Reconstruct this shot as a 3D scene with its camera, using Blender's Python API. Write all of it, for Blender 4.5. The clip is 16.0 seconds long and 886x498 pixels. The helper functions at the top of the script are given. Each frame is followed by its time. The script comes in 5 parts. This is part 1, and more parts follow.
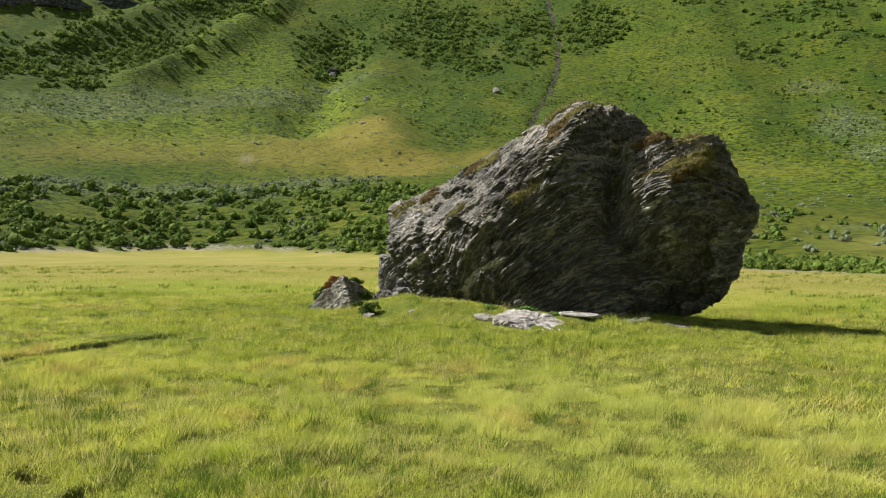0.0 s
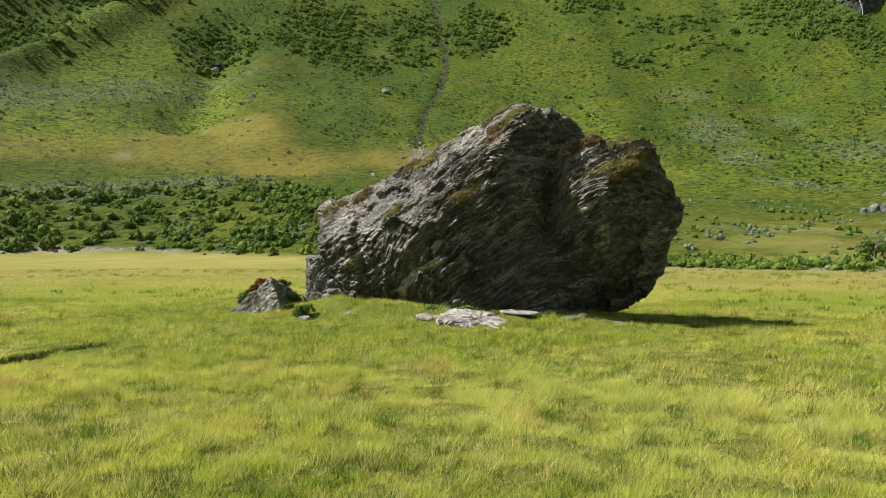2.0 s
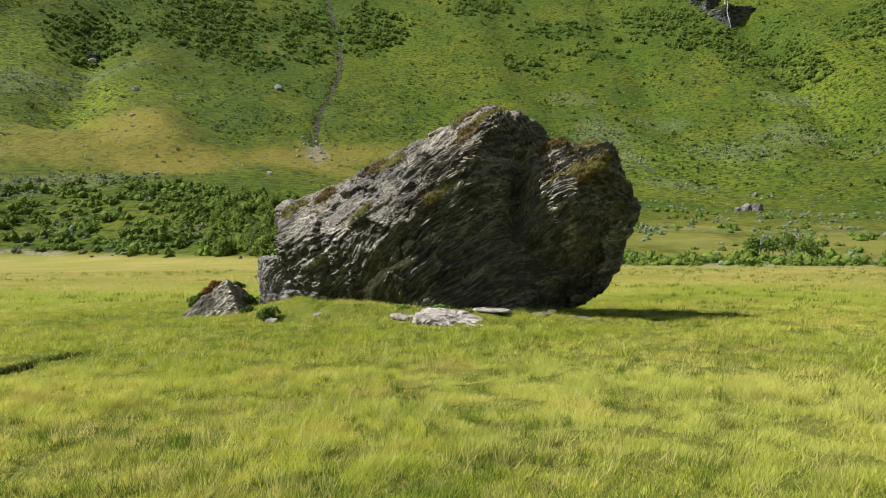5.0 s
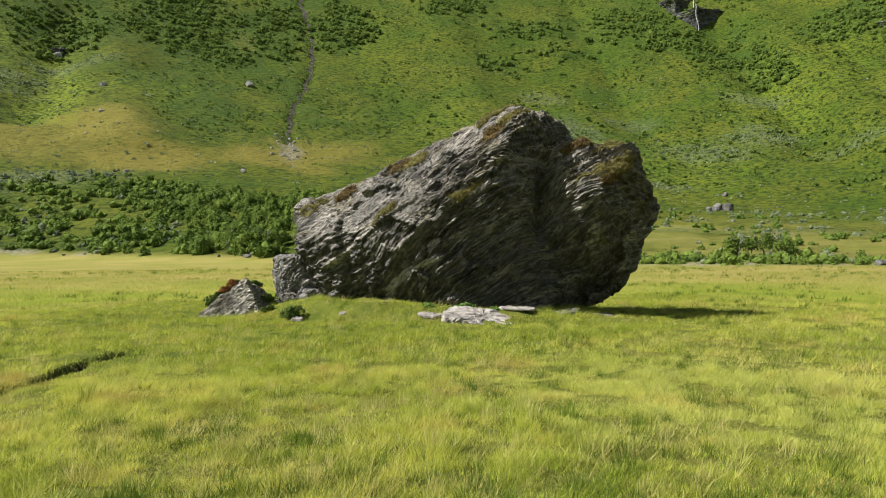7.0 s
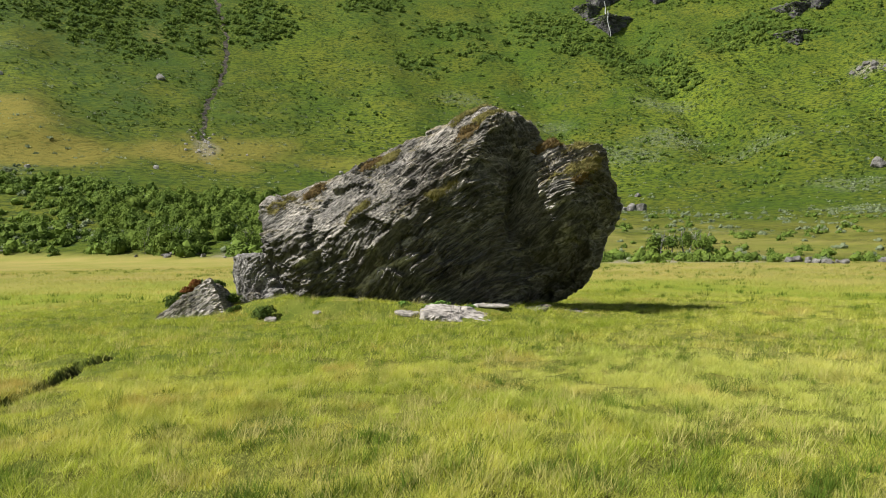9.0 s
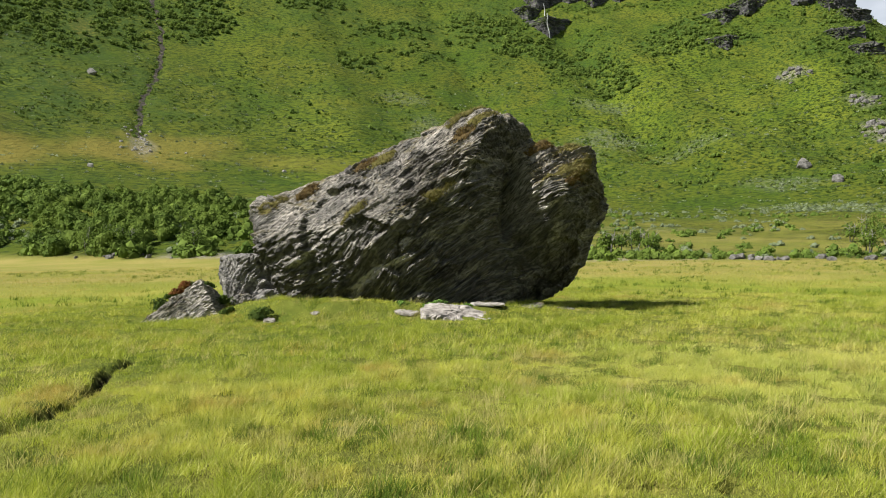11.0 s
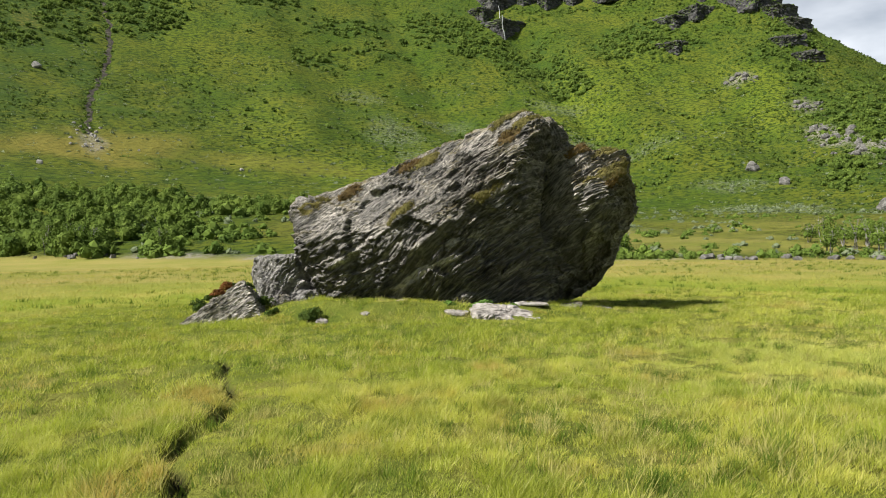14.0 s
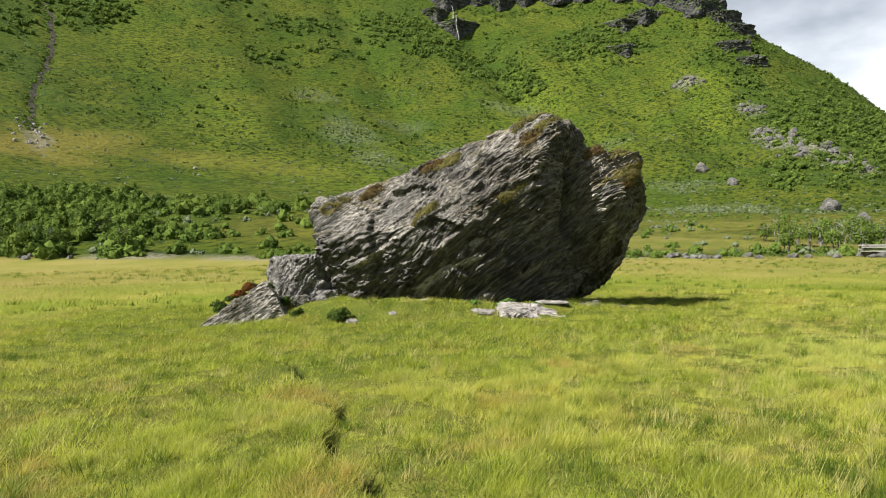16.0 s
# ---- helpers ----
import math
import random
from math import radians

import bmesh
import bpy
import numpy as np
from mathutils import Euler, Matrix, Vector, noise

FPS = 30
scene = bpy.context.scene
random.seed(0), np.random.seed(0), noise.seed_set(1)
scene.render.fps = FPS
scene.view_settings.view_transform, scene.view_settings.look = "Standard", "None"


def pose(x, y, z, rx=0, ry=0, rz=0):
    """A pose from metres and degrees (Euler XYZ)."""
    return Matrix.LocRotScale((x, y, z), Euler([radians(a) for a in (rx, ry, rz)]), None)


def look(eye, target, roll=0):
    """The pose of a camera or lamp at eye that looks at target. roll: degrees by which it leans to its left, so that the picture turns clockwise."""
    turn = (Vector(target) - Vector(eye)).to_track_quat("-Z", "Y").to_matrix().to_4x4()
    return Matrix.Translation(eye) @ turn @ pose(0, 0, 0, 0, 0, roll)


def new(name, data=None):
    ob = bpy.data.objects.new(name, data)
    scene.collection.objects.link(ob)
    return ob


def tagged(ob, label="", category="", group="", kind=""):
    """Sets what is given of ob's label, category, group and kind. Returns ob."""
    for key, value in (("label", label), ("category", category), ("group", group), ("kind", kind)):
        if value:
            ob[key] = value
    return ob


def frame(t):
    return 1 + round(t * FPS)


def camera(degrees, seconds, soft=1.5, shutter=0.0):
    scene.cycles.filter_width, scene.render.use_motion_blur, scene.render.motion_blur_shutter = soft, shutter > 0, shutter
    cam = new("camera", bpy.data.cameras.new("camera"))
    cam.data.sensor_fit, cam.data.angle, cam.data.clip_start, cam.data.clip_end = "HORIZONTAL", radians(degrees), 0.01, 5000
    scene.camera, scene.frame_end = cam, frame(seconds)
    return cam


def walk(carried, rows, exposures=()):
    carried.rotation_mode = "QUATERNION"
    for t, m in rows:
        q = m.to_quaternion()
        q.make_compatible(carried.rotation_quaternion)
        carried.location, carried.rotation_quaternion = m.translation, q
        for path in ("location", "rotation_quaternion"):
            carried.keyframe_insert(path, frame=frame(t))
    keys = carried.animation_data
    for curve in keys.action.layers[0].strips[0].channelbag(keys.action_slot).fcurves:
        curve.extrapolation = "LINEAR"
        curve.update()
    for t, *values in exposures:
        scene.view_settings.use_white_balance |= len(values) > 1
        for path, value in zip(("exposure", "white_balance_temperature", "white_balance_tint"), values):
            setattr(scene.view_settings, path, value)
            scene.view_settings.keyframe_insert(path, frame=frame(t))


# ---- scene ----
import itertools

cam = camera(63.5, 16.0, soft=1.0)
PATH = [
    (0, (0.261, 1.629, 2.878), (0.287, 3.629, 2.873), 0.5),
    (0.5, (-0.251, 1.688, 2.868), (-0.121, 3.684, 2.864), 0.4),
    (1, (-0.753, 1.766, 2.867), (-0.518, 3.752, 2.864), 0.3),
    (1.5, (-1.266, 1.836, 2.866), (-0.952, 3.811, 2.864), 0.1),
    (2, (-1.747, 1.901, 2.853), (-1.407, 3.872, 2.851), 0.1),
    (2.5, (-2.241, 1.965, 2.849), (-1.879, 3.932, 2.846), 0.1),
    (3, (-2.733, 2.035, 2.844), (-2.313, 3.991, 2.842), 0.0),
    (3.5, (-3.237, 2.136, 2.849), (-2.727, 4.07, 2.847), -0.1),
    (6, (-5.806, 2.64, 2.885), (-5.146, 4.528, 2.878), -0.3),
    (6.5, (-6.329, 2.794, 2.889), (-5.645, 4.674, 2.881), -0.2),
    (7, (-6.871, 2.99, 2.889), (-6.157, 4.858, 2.88), -0.3),
    (7.5, (-7.399, 3.171, 2.882), (-6.641, 5.022, 2.872), -0.3),
    (8, (-7.939, 3.369, 2.871), (-7.114, 5.191, 2.861), -0.3),
    (8.5, (-8.463, 3.586, 2.861), (-7.578, 5.379, 2.849), -0.4),
    (9, (-8.998, 3.798, 2.869), (-8.071, 5.57, 2.856), -0.4),
    (11.5, (-11.629, 4.862, 2.937), (-10.54, 6.54, 2.92), -0.7),
    (12, (-12.164, 5.119, 2.959), (-11.07, 6.793, 2.942), -0.7),
    (12.5, (-12.72, 5.408, 2.962), (-11.614, 7.074, 2.944), -0.7),
    (13, (-13.273, 5.728, 2.969), (-12.147, 7.381, 2.952), -0.6),
    (13.5, (-13.853, 6.056, 2.98), (-12.694, 7.686, 2.962), -0.6),
    (14, (-14.442, 6.427, 2.998), (-13.255, 8.037, 2.979), -0.6),
    (14.5, (-15.034, 6.812, 3.014), (-13.819, 8.401, 2.995), -0.6),
    (15, (-15.636, 7.224, 3.026), (-14.395, 8.792, 3.006), -0.6),
    (15.5, (-16.267, 7.633, 3.039), (-15.0, 9.18, 3.018), -0.6),
    (16, (-16.921, 8.032, 3.046), (-15.626, 9.556, 3.024), -0.7),
]
walk(cam, [(t, look(eye, target, roll)) for t, eye, target, roll in PATH])


# ---- sky, sun ----
SUN_FROM = Vector((-0.67, 0.10, 0.735)).normalized()
SUN_EL, SUN_AZ = math.asin(SUN_FROM.z), math.atan2(SUN_FROM.x, SUN_FROM.y)
world = bpy.data.worlds.new("sky")
scene.world = world
world.use_nodes = True
wt = world.node_tree
sky = wt.nodes.new("ShaderNodeTexSky")
sky.sky_type, sky.sun_disc, sky.sun_elevation, sky.sun_rotation = "NISHITA", False, SUN_EL, SUN_AZ
sky.altitude, sky.dust_density = 600, 1.5
wcoord, wmap, wcloud = (wt.nodes.new("ShaderNode" + k) for k in ("TexCoord", "Mapping", "TexNoise"))
wramp, wmix = wt.nodes.new("ShaderNodeValToRGB"), wt.nodes.new("ShaderNodeMix")
wmap.inputs["Scale"].default_value = (1.6, 1.6, 4.0)
wcloud.inputs["Scale"].default_value, wcloud.inputs["Detail"].default_value = 1.3, 6.0
wramp.color_ramp.elements[0].position, wramp.color_ramp.elements[1].position = 0.36, 0.60
wmix.data_type = "RGBA"
wmix.inputs[7].default_value = (22.5, 23.4, 24.6, 1)
wt.links.new(wcoord.outputs["Generated"], wmap.inputs["Vector"])
wt.links.new(wmap.outputs[0], wcloud.inputs["Vector"])
wt.links.new(wcloud.outputs[0], wramp.inputs[0])
wsep, wlow, wfac = wt.nodes.new("ShaderNodeSeparateXYZ"), wt.nodes.new("ShaderNodeMapRange"), wt.nodes.new("ShaderNodeMath")
wlow.inputs["From Min"].default_value, wlow.inputs["From Max"].default_value = 0.5, 0.22
wfac.operation = "MULTIPLY"
wt.links.new(wcoord.outputs["Generated"], wsep.inputs[0])
wt.links.new(wsep.outputs["Z"], wlow.inputs["Value"])
wt.links.new(wramp.outputs[0], wfac.inputs[0])
wt.links.new(wlow.outputs[0], wfac.inputs[1])
wt.links.new(wfac.outputs[0], wmix.inputs[0])
wt.links.new(sky.outputs[0], wmix.inputs[6])
wt.links.new(wmix.outputs[2], wt.nodes["Background"].inputs[0])
wt.nodes["Background"].inputs[1].default_value = 0.032
sun = new("sun", bpy.data.lights.new("sun", "SUN"))
sun.data.energy, sun.data.angle, sun.data.color = 5.3, radians(0.5), (1.0, 0.95, 0.86)
sun.matrix_world = look(SUN_FROM * 100, (0, 0, 0))
scene.view_settings.exposure = 0.85


# ---- noise and mesh helpers ----
def hashed(ix, iy, iz, seed):
    h = (ix.astype(np.int64) * 374761393 + iy.astype(np.int64) * 668265263 + iz.astype(np.int64) * 2147483647 + seed * 974711) & 0xFFFFFFFF
    h = ((h ^ (h >> 13)) * 1274126177) & 0xFFFFFFFF
    h = ((h ^ (h >> 16)) * 2246822519) & 0xFFFFFFFF
    return ((h ^ (h >> 15)) & 0xFFFFFF) / float(0xFFFFFF)


def vnoise(p, seed=0):
    """Smooth noise, 0 to 1, at points p (n, 3)."""
    f = np.floor(p)
    u = p - f
    u = u * u * (3 - 2 * u)
    i = f.astype(np.int64)
    out = 0
    for dx in (0, 1):
        for dy in (0, 1):
            for dz in (0, 1):
                w = (u[:, 0] if dx else 1 - u[:, 0]) * (u[:, 1] if dy else 1 - u[:, 1]) * (u[:, 2] if dz else 1 - u[:, 2])
                out = out + w * hashed(i[:, 0] + dx, i[:, 1] + dy, i[:, 2] + dz, seed)
    return out


def fbm(p, octaves=4, seed=0):
    out, amp, total = 0, 1.0, 0.0
    for k in range(octaves):
        out, total = out + amp * vnoise(p * 2.0**k + 17.3 * k, seed + k), total + amp
        amp *= 0.5
    return out / total


def flat(x, y, scale, octaves=4, seed=0):
    return fbm(np.stack([x / scale, y / scale, 0 * x + 0.37], 1), octaves, seed)


def step(lo, hi, x):
    u = np.clip((x - lo) / (hi - lo), 0, 1)
    return u * u * (3 - 2 * u)


def mesh_of(name, verts, faces, material, smooth=False, layers=None):
    """A mesh from arrays: verts (n, 3), faces (m, 3 or 4); layers are float attributes of the points."""
    me = bpy.data.meshes.new(name)
    verts, faces = np.asarray(verts, np.float32), np.asarray(faces, np.int32)
    me.vertices.add(len(verts))
    me.vertices.foreach_set("co", verts.ravel())
    me.loops.add(faces.size)
    me.loops.foreach_set("vertex_index", faces.ravel())
    me.polygons.add(len(faces))
    me.polygons.foreach_set("loop_start", np.arange(0, faces.size, faces.shape[1], dtype=np.int32))
    me.polygons.foreach_set("use_smooth", np.full(len(faces), smooth))
    for key, values in (layers or {}).items():
        me.attributes.new(key, "FLOAT", "POINT").data.foreach_set("value", np.asarray(values, np.float32))
    me.materials.append(material)
    me.update(calc_edges=True)
    return me


def part(name, me, parent, label=""):
    ob = new(name, me)
    ob.parent = parent
    return tagged(ob, label)


def thing(name, label, category, place=(0, 0, 0), group="", kind=""):
    ob = new(name)
    ob.location = place
    ob.empty_display_size = 0.3
    return tagged(ob, label, category, group, kind)


# ---- materials ----
class Nodes:
    """A material's node tree, written as calls."""

    def __init__(self, name):
        self.m = bpy.data.materials.new(name)
        self.m.use_nodes = True
        self.t = self.m.node_tree
        self.out, self.bsdf = self.t.nodes["Material Output"], self.t.nodes["Principled BSDF"]

    def put(self, socket, value):
        if isinstance(value, bpy.types.NodeSocket):
            self.t.links.new(value, socket)
        elif value is not None:
            socket.default_value = value

    def node(self, kind, *values, **named):
        n = self.t.nodes.new("ShaderNode" + kind)
        for k, v in enumerate(values):
            self.put(n.inputs[k], v)
        for k, v in named.items():
            self.put(n.inputs[k.replace("_", " ")], v)
        return n

    def place(self):
        return self.node("NewGeometry").outputs["Position"]

    def scaled(self, vector, scale, rotation=(0, 0, 0)):
        if any(rotation):
            vector = self.node("Mapping", vector, Rotation=rotation).outputs[0]
        return self.node("Mapping", vector, Scale=scale).outputs[0]

    def noise(self, vector, scale, detail=5.0, rough=0.55, warp=0.0):
        return self.node("TexNoise", vector, Scale=scale, Detail=detail, Roughness=rough, Distortion=warp).outputs["Fac"]

    def ramp(self, fac, *stops):
        n = self.node("ValToRGB", fac)
        els = n.color_ramp.elements
        while len(els) < len(stops):
            els.new(0.5)
        for e, (at, c) in zip(els, stops):
            e.position, e.color = at, (*c, 1) if isinstance(c, tuple) else (c, c, c, 1)
        return n.outputs[0]

    def mix(self, fac, a, b):
        n = self.t.nodes.new("ShaderNodeMix")
        n.data_type = "RGBA"
        for k, v in ((0, fac), (6, a), (7, b)):
            self.put(n.inputs[k], (*v, 1) if isinstance(v, tuple) and len(v) == 3 else v)
        return n.outputs[2]

    def math(self, op, a, b=0.0):
        n = self.node("Math", a, b)
        n.operation = op
        return n.outputs[0]

    def layer(self, name):
        n = self.t.nodes.new("ShaderNodeAttribute")
        n.attribute_name = name
        return n.outputs["Fac"]

    def bump(self, height, strength, distance):
        n = self.node("Bump")
        self.put(n.inputs["Strength"], strength)
        self.put(n.inputs["Distance"], distance)
        self.put(n.inputs["Height"], height)
        self.put(self.bsdf.inputs["Normal"], n.outputs[0])

    def done(self, color, rough=0.9, gloss=0.3):
        self.put(self.bsdf.inputs["Base Color"], color if not isinstance(color, tuple) else (*color, 1))
        self.put(self.bsdf.inputs["Roughness"], rough)
        self.bsdf.inputs["Specular IOR Level"].default_value = gloss
        return self.m


def leafy(name, dark, light, scale, thin=0.35, pale=None):
    """Leaves or blades: two tones by patches, a third by single pieces, light shining through."""
    n = Nodes(name)
    patch = n.noise(n.place(), scale, 4)
    single = n.node("NewGeometry").outputs["Random Per Island"]
    col = n.mix(n.ramp(patch, (0.35, 0.0), (0.65, 1.0)), dark, light)
    col = n.mix(n.math("MULTIPLY", single, 0.3), col, pale or light)
    n.done(col, 0.8, 0.1)
    tr = n.node("BsdfTranslucent", col)
    mixed = n.node("MixShader", thin, n.bsdf.outputs[0], tr.outputs[0])
    n.t.links.new(mixed.outputs[0], n.out.inputs[0])
    return n.m


def blade_material(name, dryness=0.0):
    """Meadow grass: green, straw and rusty patches, single blades bleached."""
    n = Nodes(name)
    p = n.place()
    single = n.node("NewGeometry").outputs["Random Per Island"]
    col = n.mix(n.ramp(n.noise(p, 0.21, 4), (0.36, 0.0), (0.62, 1.0)), (0.34, 0.43, 0.032), (0.60, 0.59, 0.11))
    col = n.mix(n.ramp(n.noise(p, 1.1, 5, 0.65), (0.48, 0.0), (0.62, 0.75)), col, (0.21, 0.27, 0.028))
    col = n.mix(n.ramp(n.noise(p, 2.3, 4, 0.6), (0.54, 0.0), (0.68, 0.6)), col, (0.60, 0.56, 0.17))
    col = n.mix(n.ramp(n.noise(p, 0.42, 5), (0.55, 0.0), (0.66, 0.75)), col, (0.48, 0.345, 0.095))
    col = n.mix(n.ramp(n.noise(p, 3.4, 4, 0.65), (0.50, 0.0), (0.64, 0.6)), col, (0.20, 0.27, 0.03))
    # paler round one spot of the meadow, fading with a ragged rim
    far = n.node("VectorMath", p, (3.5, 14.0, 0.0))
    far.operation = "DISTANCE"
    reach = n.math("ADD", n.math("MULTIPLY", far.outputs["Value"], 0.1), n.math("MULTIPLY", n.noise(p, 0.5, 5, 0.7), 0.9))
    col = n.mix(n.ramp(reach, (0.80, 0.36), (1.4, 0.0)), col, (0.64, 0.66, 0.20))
    col = n.mix(n.ramp(single, (0.70, 0.0), (1.0, 0.65)), col, (0.70, 0.66, 0.28))
    if dryness:
        tan = n.mix(n.ramp(n.noise(p, 0.09, 5, 0.65), (0.40, 0.0), (0.60, 1.0)), (0.24, 0.27, 0.04), (0.36, 0.27, 0.085))
        tan = n.mix(n.ramp(n.noise(n.scaled(p, (0.35, 1.0, 1.0)), 0.5, 5, 0.7), (0.52, 0.0), (0.64, 0.7)), tan, (0.15, 0.18, 0.03))
        col = n.mix(dryness, col, tan)
    n.done(col, 0.55, 0.3)
    tr = n.node("BsdfTranslucent", col)
    n.t.links.new(n.node("MixShader", 0.5, n.bsdf.outputs[0], tr.outputs[0]).outputs[0], n.out.inputs[0])
    return n.m


# the schist's layers: normal, and two directions within them
E_S, E_D = np.array([0.84, -0.54, 0.0]), np.array([0.54, 0.84, 0.0])
FOLD = -0.47 * E_S + 0.42 * E_D + np.array([0, 0, 0.72])
FOLD /= np.linalg.norm(FOLD)
ALONG = np.cross(np.cross(FOLD, E_S), FOLD)
ALONG /= np.linalg.norm(ALONG)
ACROSS = np.cross(FOLD, ALONG)
FOLD_TURN = Matrix((ALONG, ACROSS, FOLD)).to_euler()


def schist(name, turn=FOLD_TURN, tone=1.0):
    n = Nodes(name)
    p = n.place()
    q = n.node("Mapping", p, Rotation=tuple(turn)).outputs[0]
    bands = n.noise(n.scaled(q, (0.5, 0.5, 7.0)), 1.6, 6, 0.6, 0.6)
    fine = n.noise(n.scaled(q, (1.6, 1.6, 14.0)), 2.2, 6, 0.7, 0.3)
    big = n.noise(p, 0.55, 4)
    grain = n.noise(p, 38, 4, 0.7)
    lichen = n.noise(p, 3.2, 6, 0.72)
    k = tone
    col = n.ramp(bands, (0.30, (0.010 * k, 0.010 * k, 0.011 * k)), (0.47, (0.050 * k, 0.049 * k, 0.048 * k)), (0.60, (0.15 * k, 0.145 * k, 0.138 * k)), (0.74, (0.36 * k, 0.345 * k, 0.32 * k)))
    col = n.mix(n.ramp(big, (0.5, 0.0), (0.75, 0.45)), col, (0.078, 0.062, 0.045))
    col = n.mix(n.ramp(lichen, (0.54, 0.0), (0.67, 0.6)), col, (0.29, 0.28, 0.255))
    # the pale layer carries streaks and breaks, and sunlight painted on the boulder's top
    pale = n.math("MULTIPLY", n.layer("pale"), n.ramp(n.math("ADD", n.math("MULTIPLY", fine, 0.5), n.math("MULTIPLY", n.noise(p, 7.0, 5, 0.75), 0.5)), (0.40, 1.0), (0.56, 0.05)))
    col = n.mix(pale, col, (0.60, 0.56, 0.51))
    col = n.mix(n.ramp(fine, (0.51, 0.0), (0.61, 0.9)), col, (0.013, 0.013, 0.014))
    # the breaks get a pale colour that stands for sun on their facets
    col = n.mix(n.math("MULTIPLY", n.layer("fresh"), n.ramp(fine, (0.42, 0.85), (0.60, 0.2))), col, (0.52, 0.50, 0.47))
    moss = n.math("MULTIPLY", n.layer("moss"), n.ramp(n.noise(p, 5.5, 5, 0.7), (0.38, 0.0), (0.52, 1.0)))
    mosscol = n.ramp(n.noise(p, 2.3, 4), (0.35, (0.085, 0.07, 0.02)), (0.52, (0.15, 0.125, 0.045)), (0.68, (0.25, 0.21, 0.11)))
    col = n.mix(moss, col, mosscol)
    h = n.math("ADD", n.math("MULTIPLY", fine, 0.7), n.math("MULTIPLY", grain, 0.35))
    n.bump(h, 1.0, 0.11)
    return n.done(col, 0.58, 0.38)


def blotched(name, a, b, c, scale, bump=0.03, rough=0.9):
    """Stone or soil in three tones with grain."""
    n = Nodes(name)
    p = n.place()
    col = n.ramp(n.noise(p, scale, 6, 0.65), (0.32, a), (0.52, b), (0.72, c))
    n.bump(n.noise(p, scale * 6, 5, 0.7), 1.0, bump)
    return n.done(col, rough, 0.3)


def cliff_material(name):
    """Dark banded cliff with turf on its ledges."""
    n = Nodes(name)
    p = n.place()
    col = n.ramp(n.noise(n.scaled(p, (0.35, 0.35, 1.6)), 0.6, 6, 0.65), (0.32, (0.018, 0.019, 0.022)), (0.5, (0.06, 0.06, 0.063)), (0.68, (0.15, 0.145, 0.14)))
    up = n.node("SeparateXYZ", n.node("NewGeometry").outputs["Normal"]).outputs["Z"]
    turf = n.math("ADD", up, n.math("MULTIPLY", n.noise(p, 0.5, 5, 0.7), 0.5))
    col = n.mix(n.ramp(turf, (0.72, 0.0), (0.86, 1.0)), col, n.ramp(n.noise(p, 0.4, 5), (0.35, (0.035, 0.07, 0.010)), (0.65, (0.09, 0.13, 0.015))))
    n.bump(n.noise(p, 2.0, 5, 0.7), 1.0, 0.4)
    return n.done(col, 0.9, 0.2)


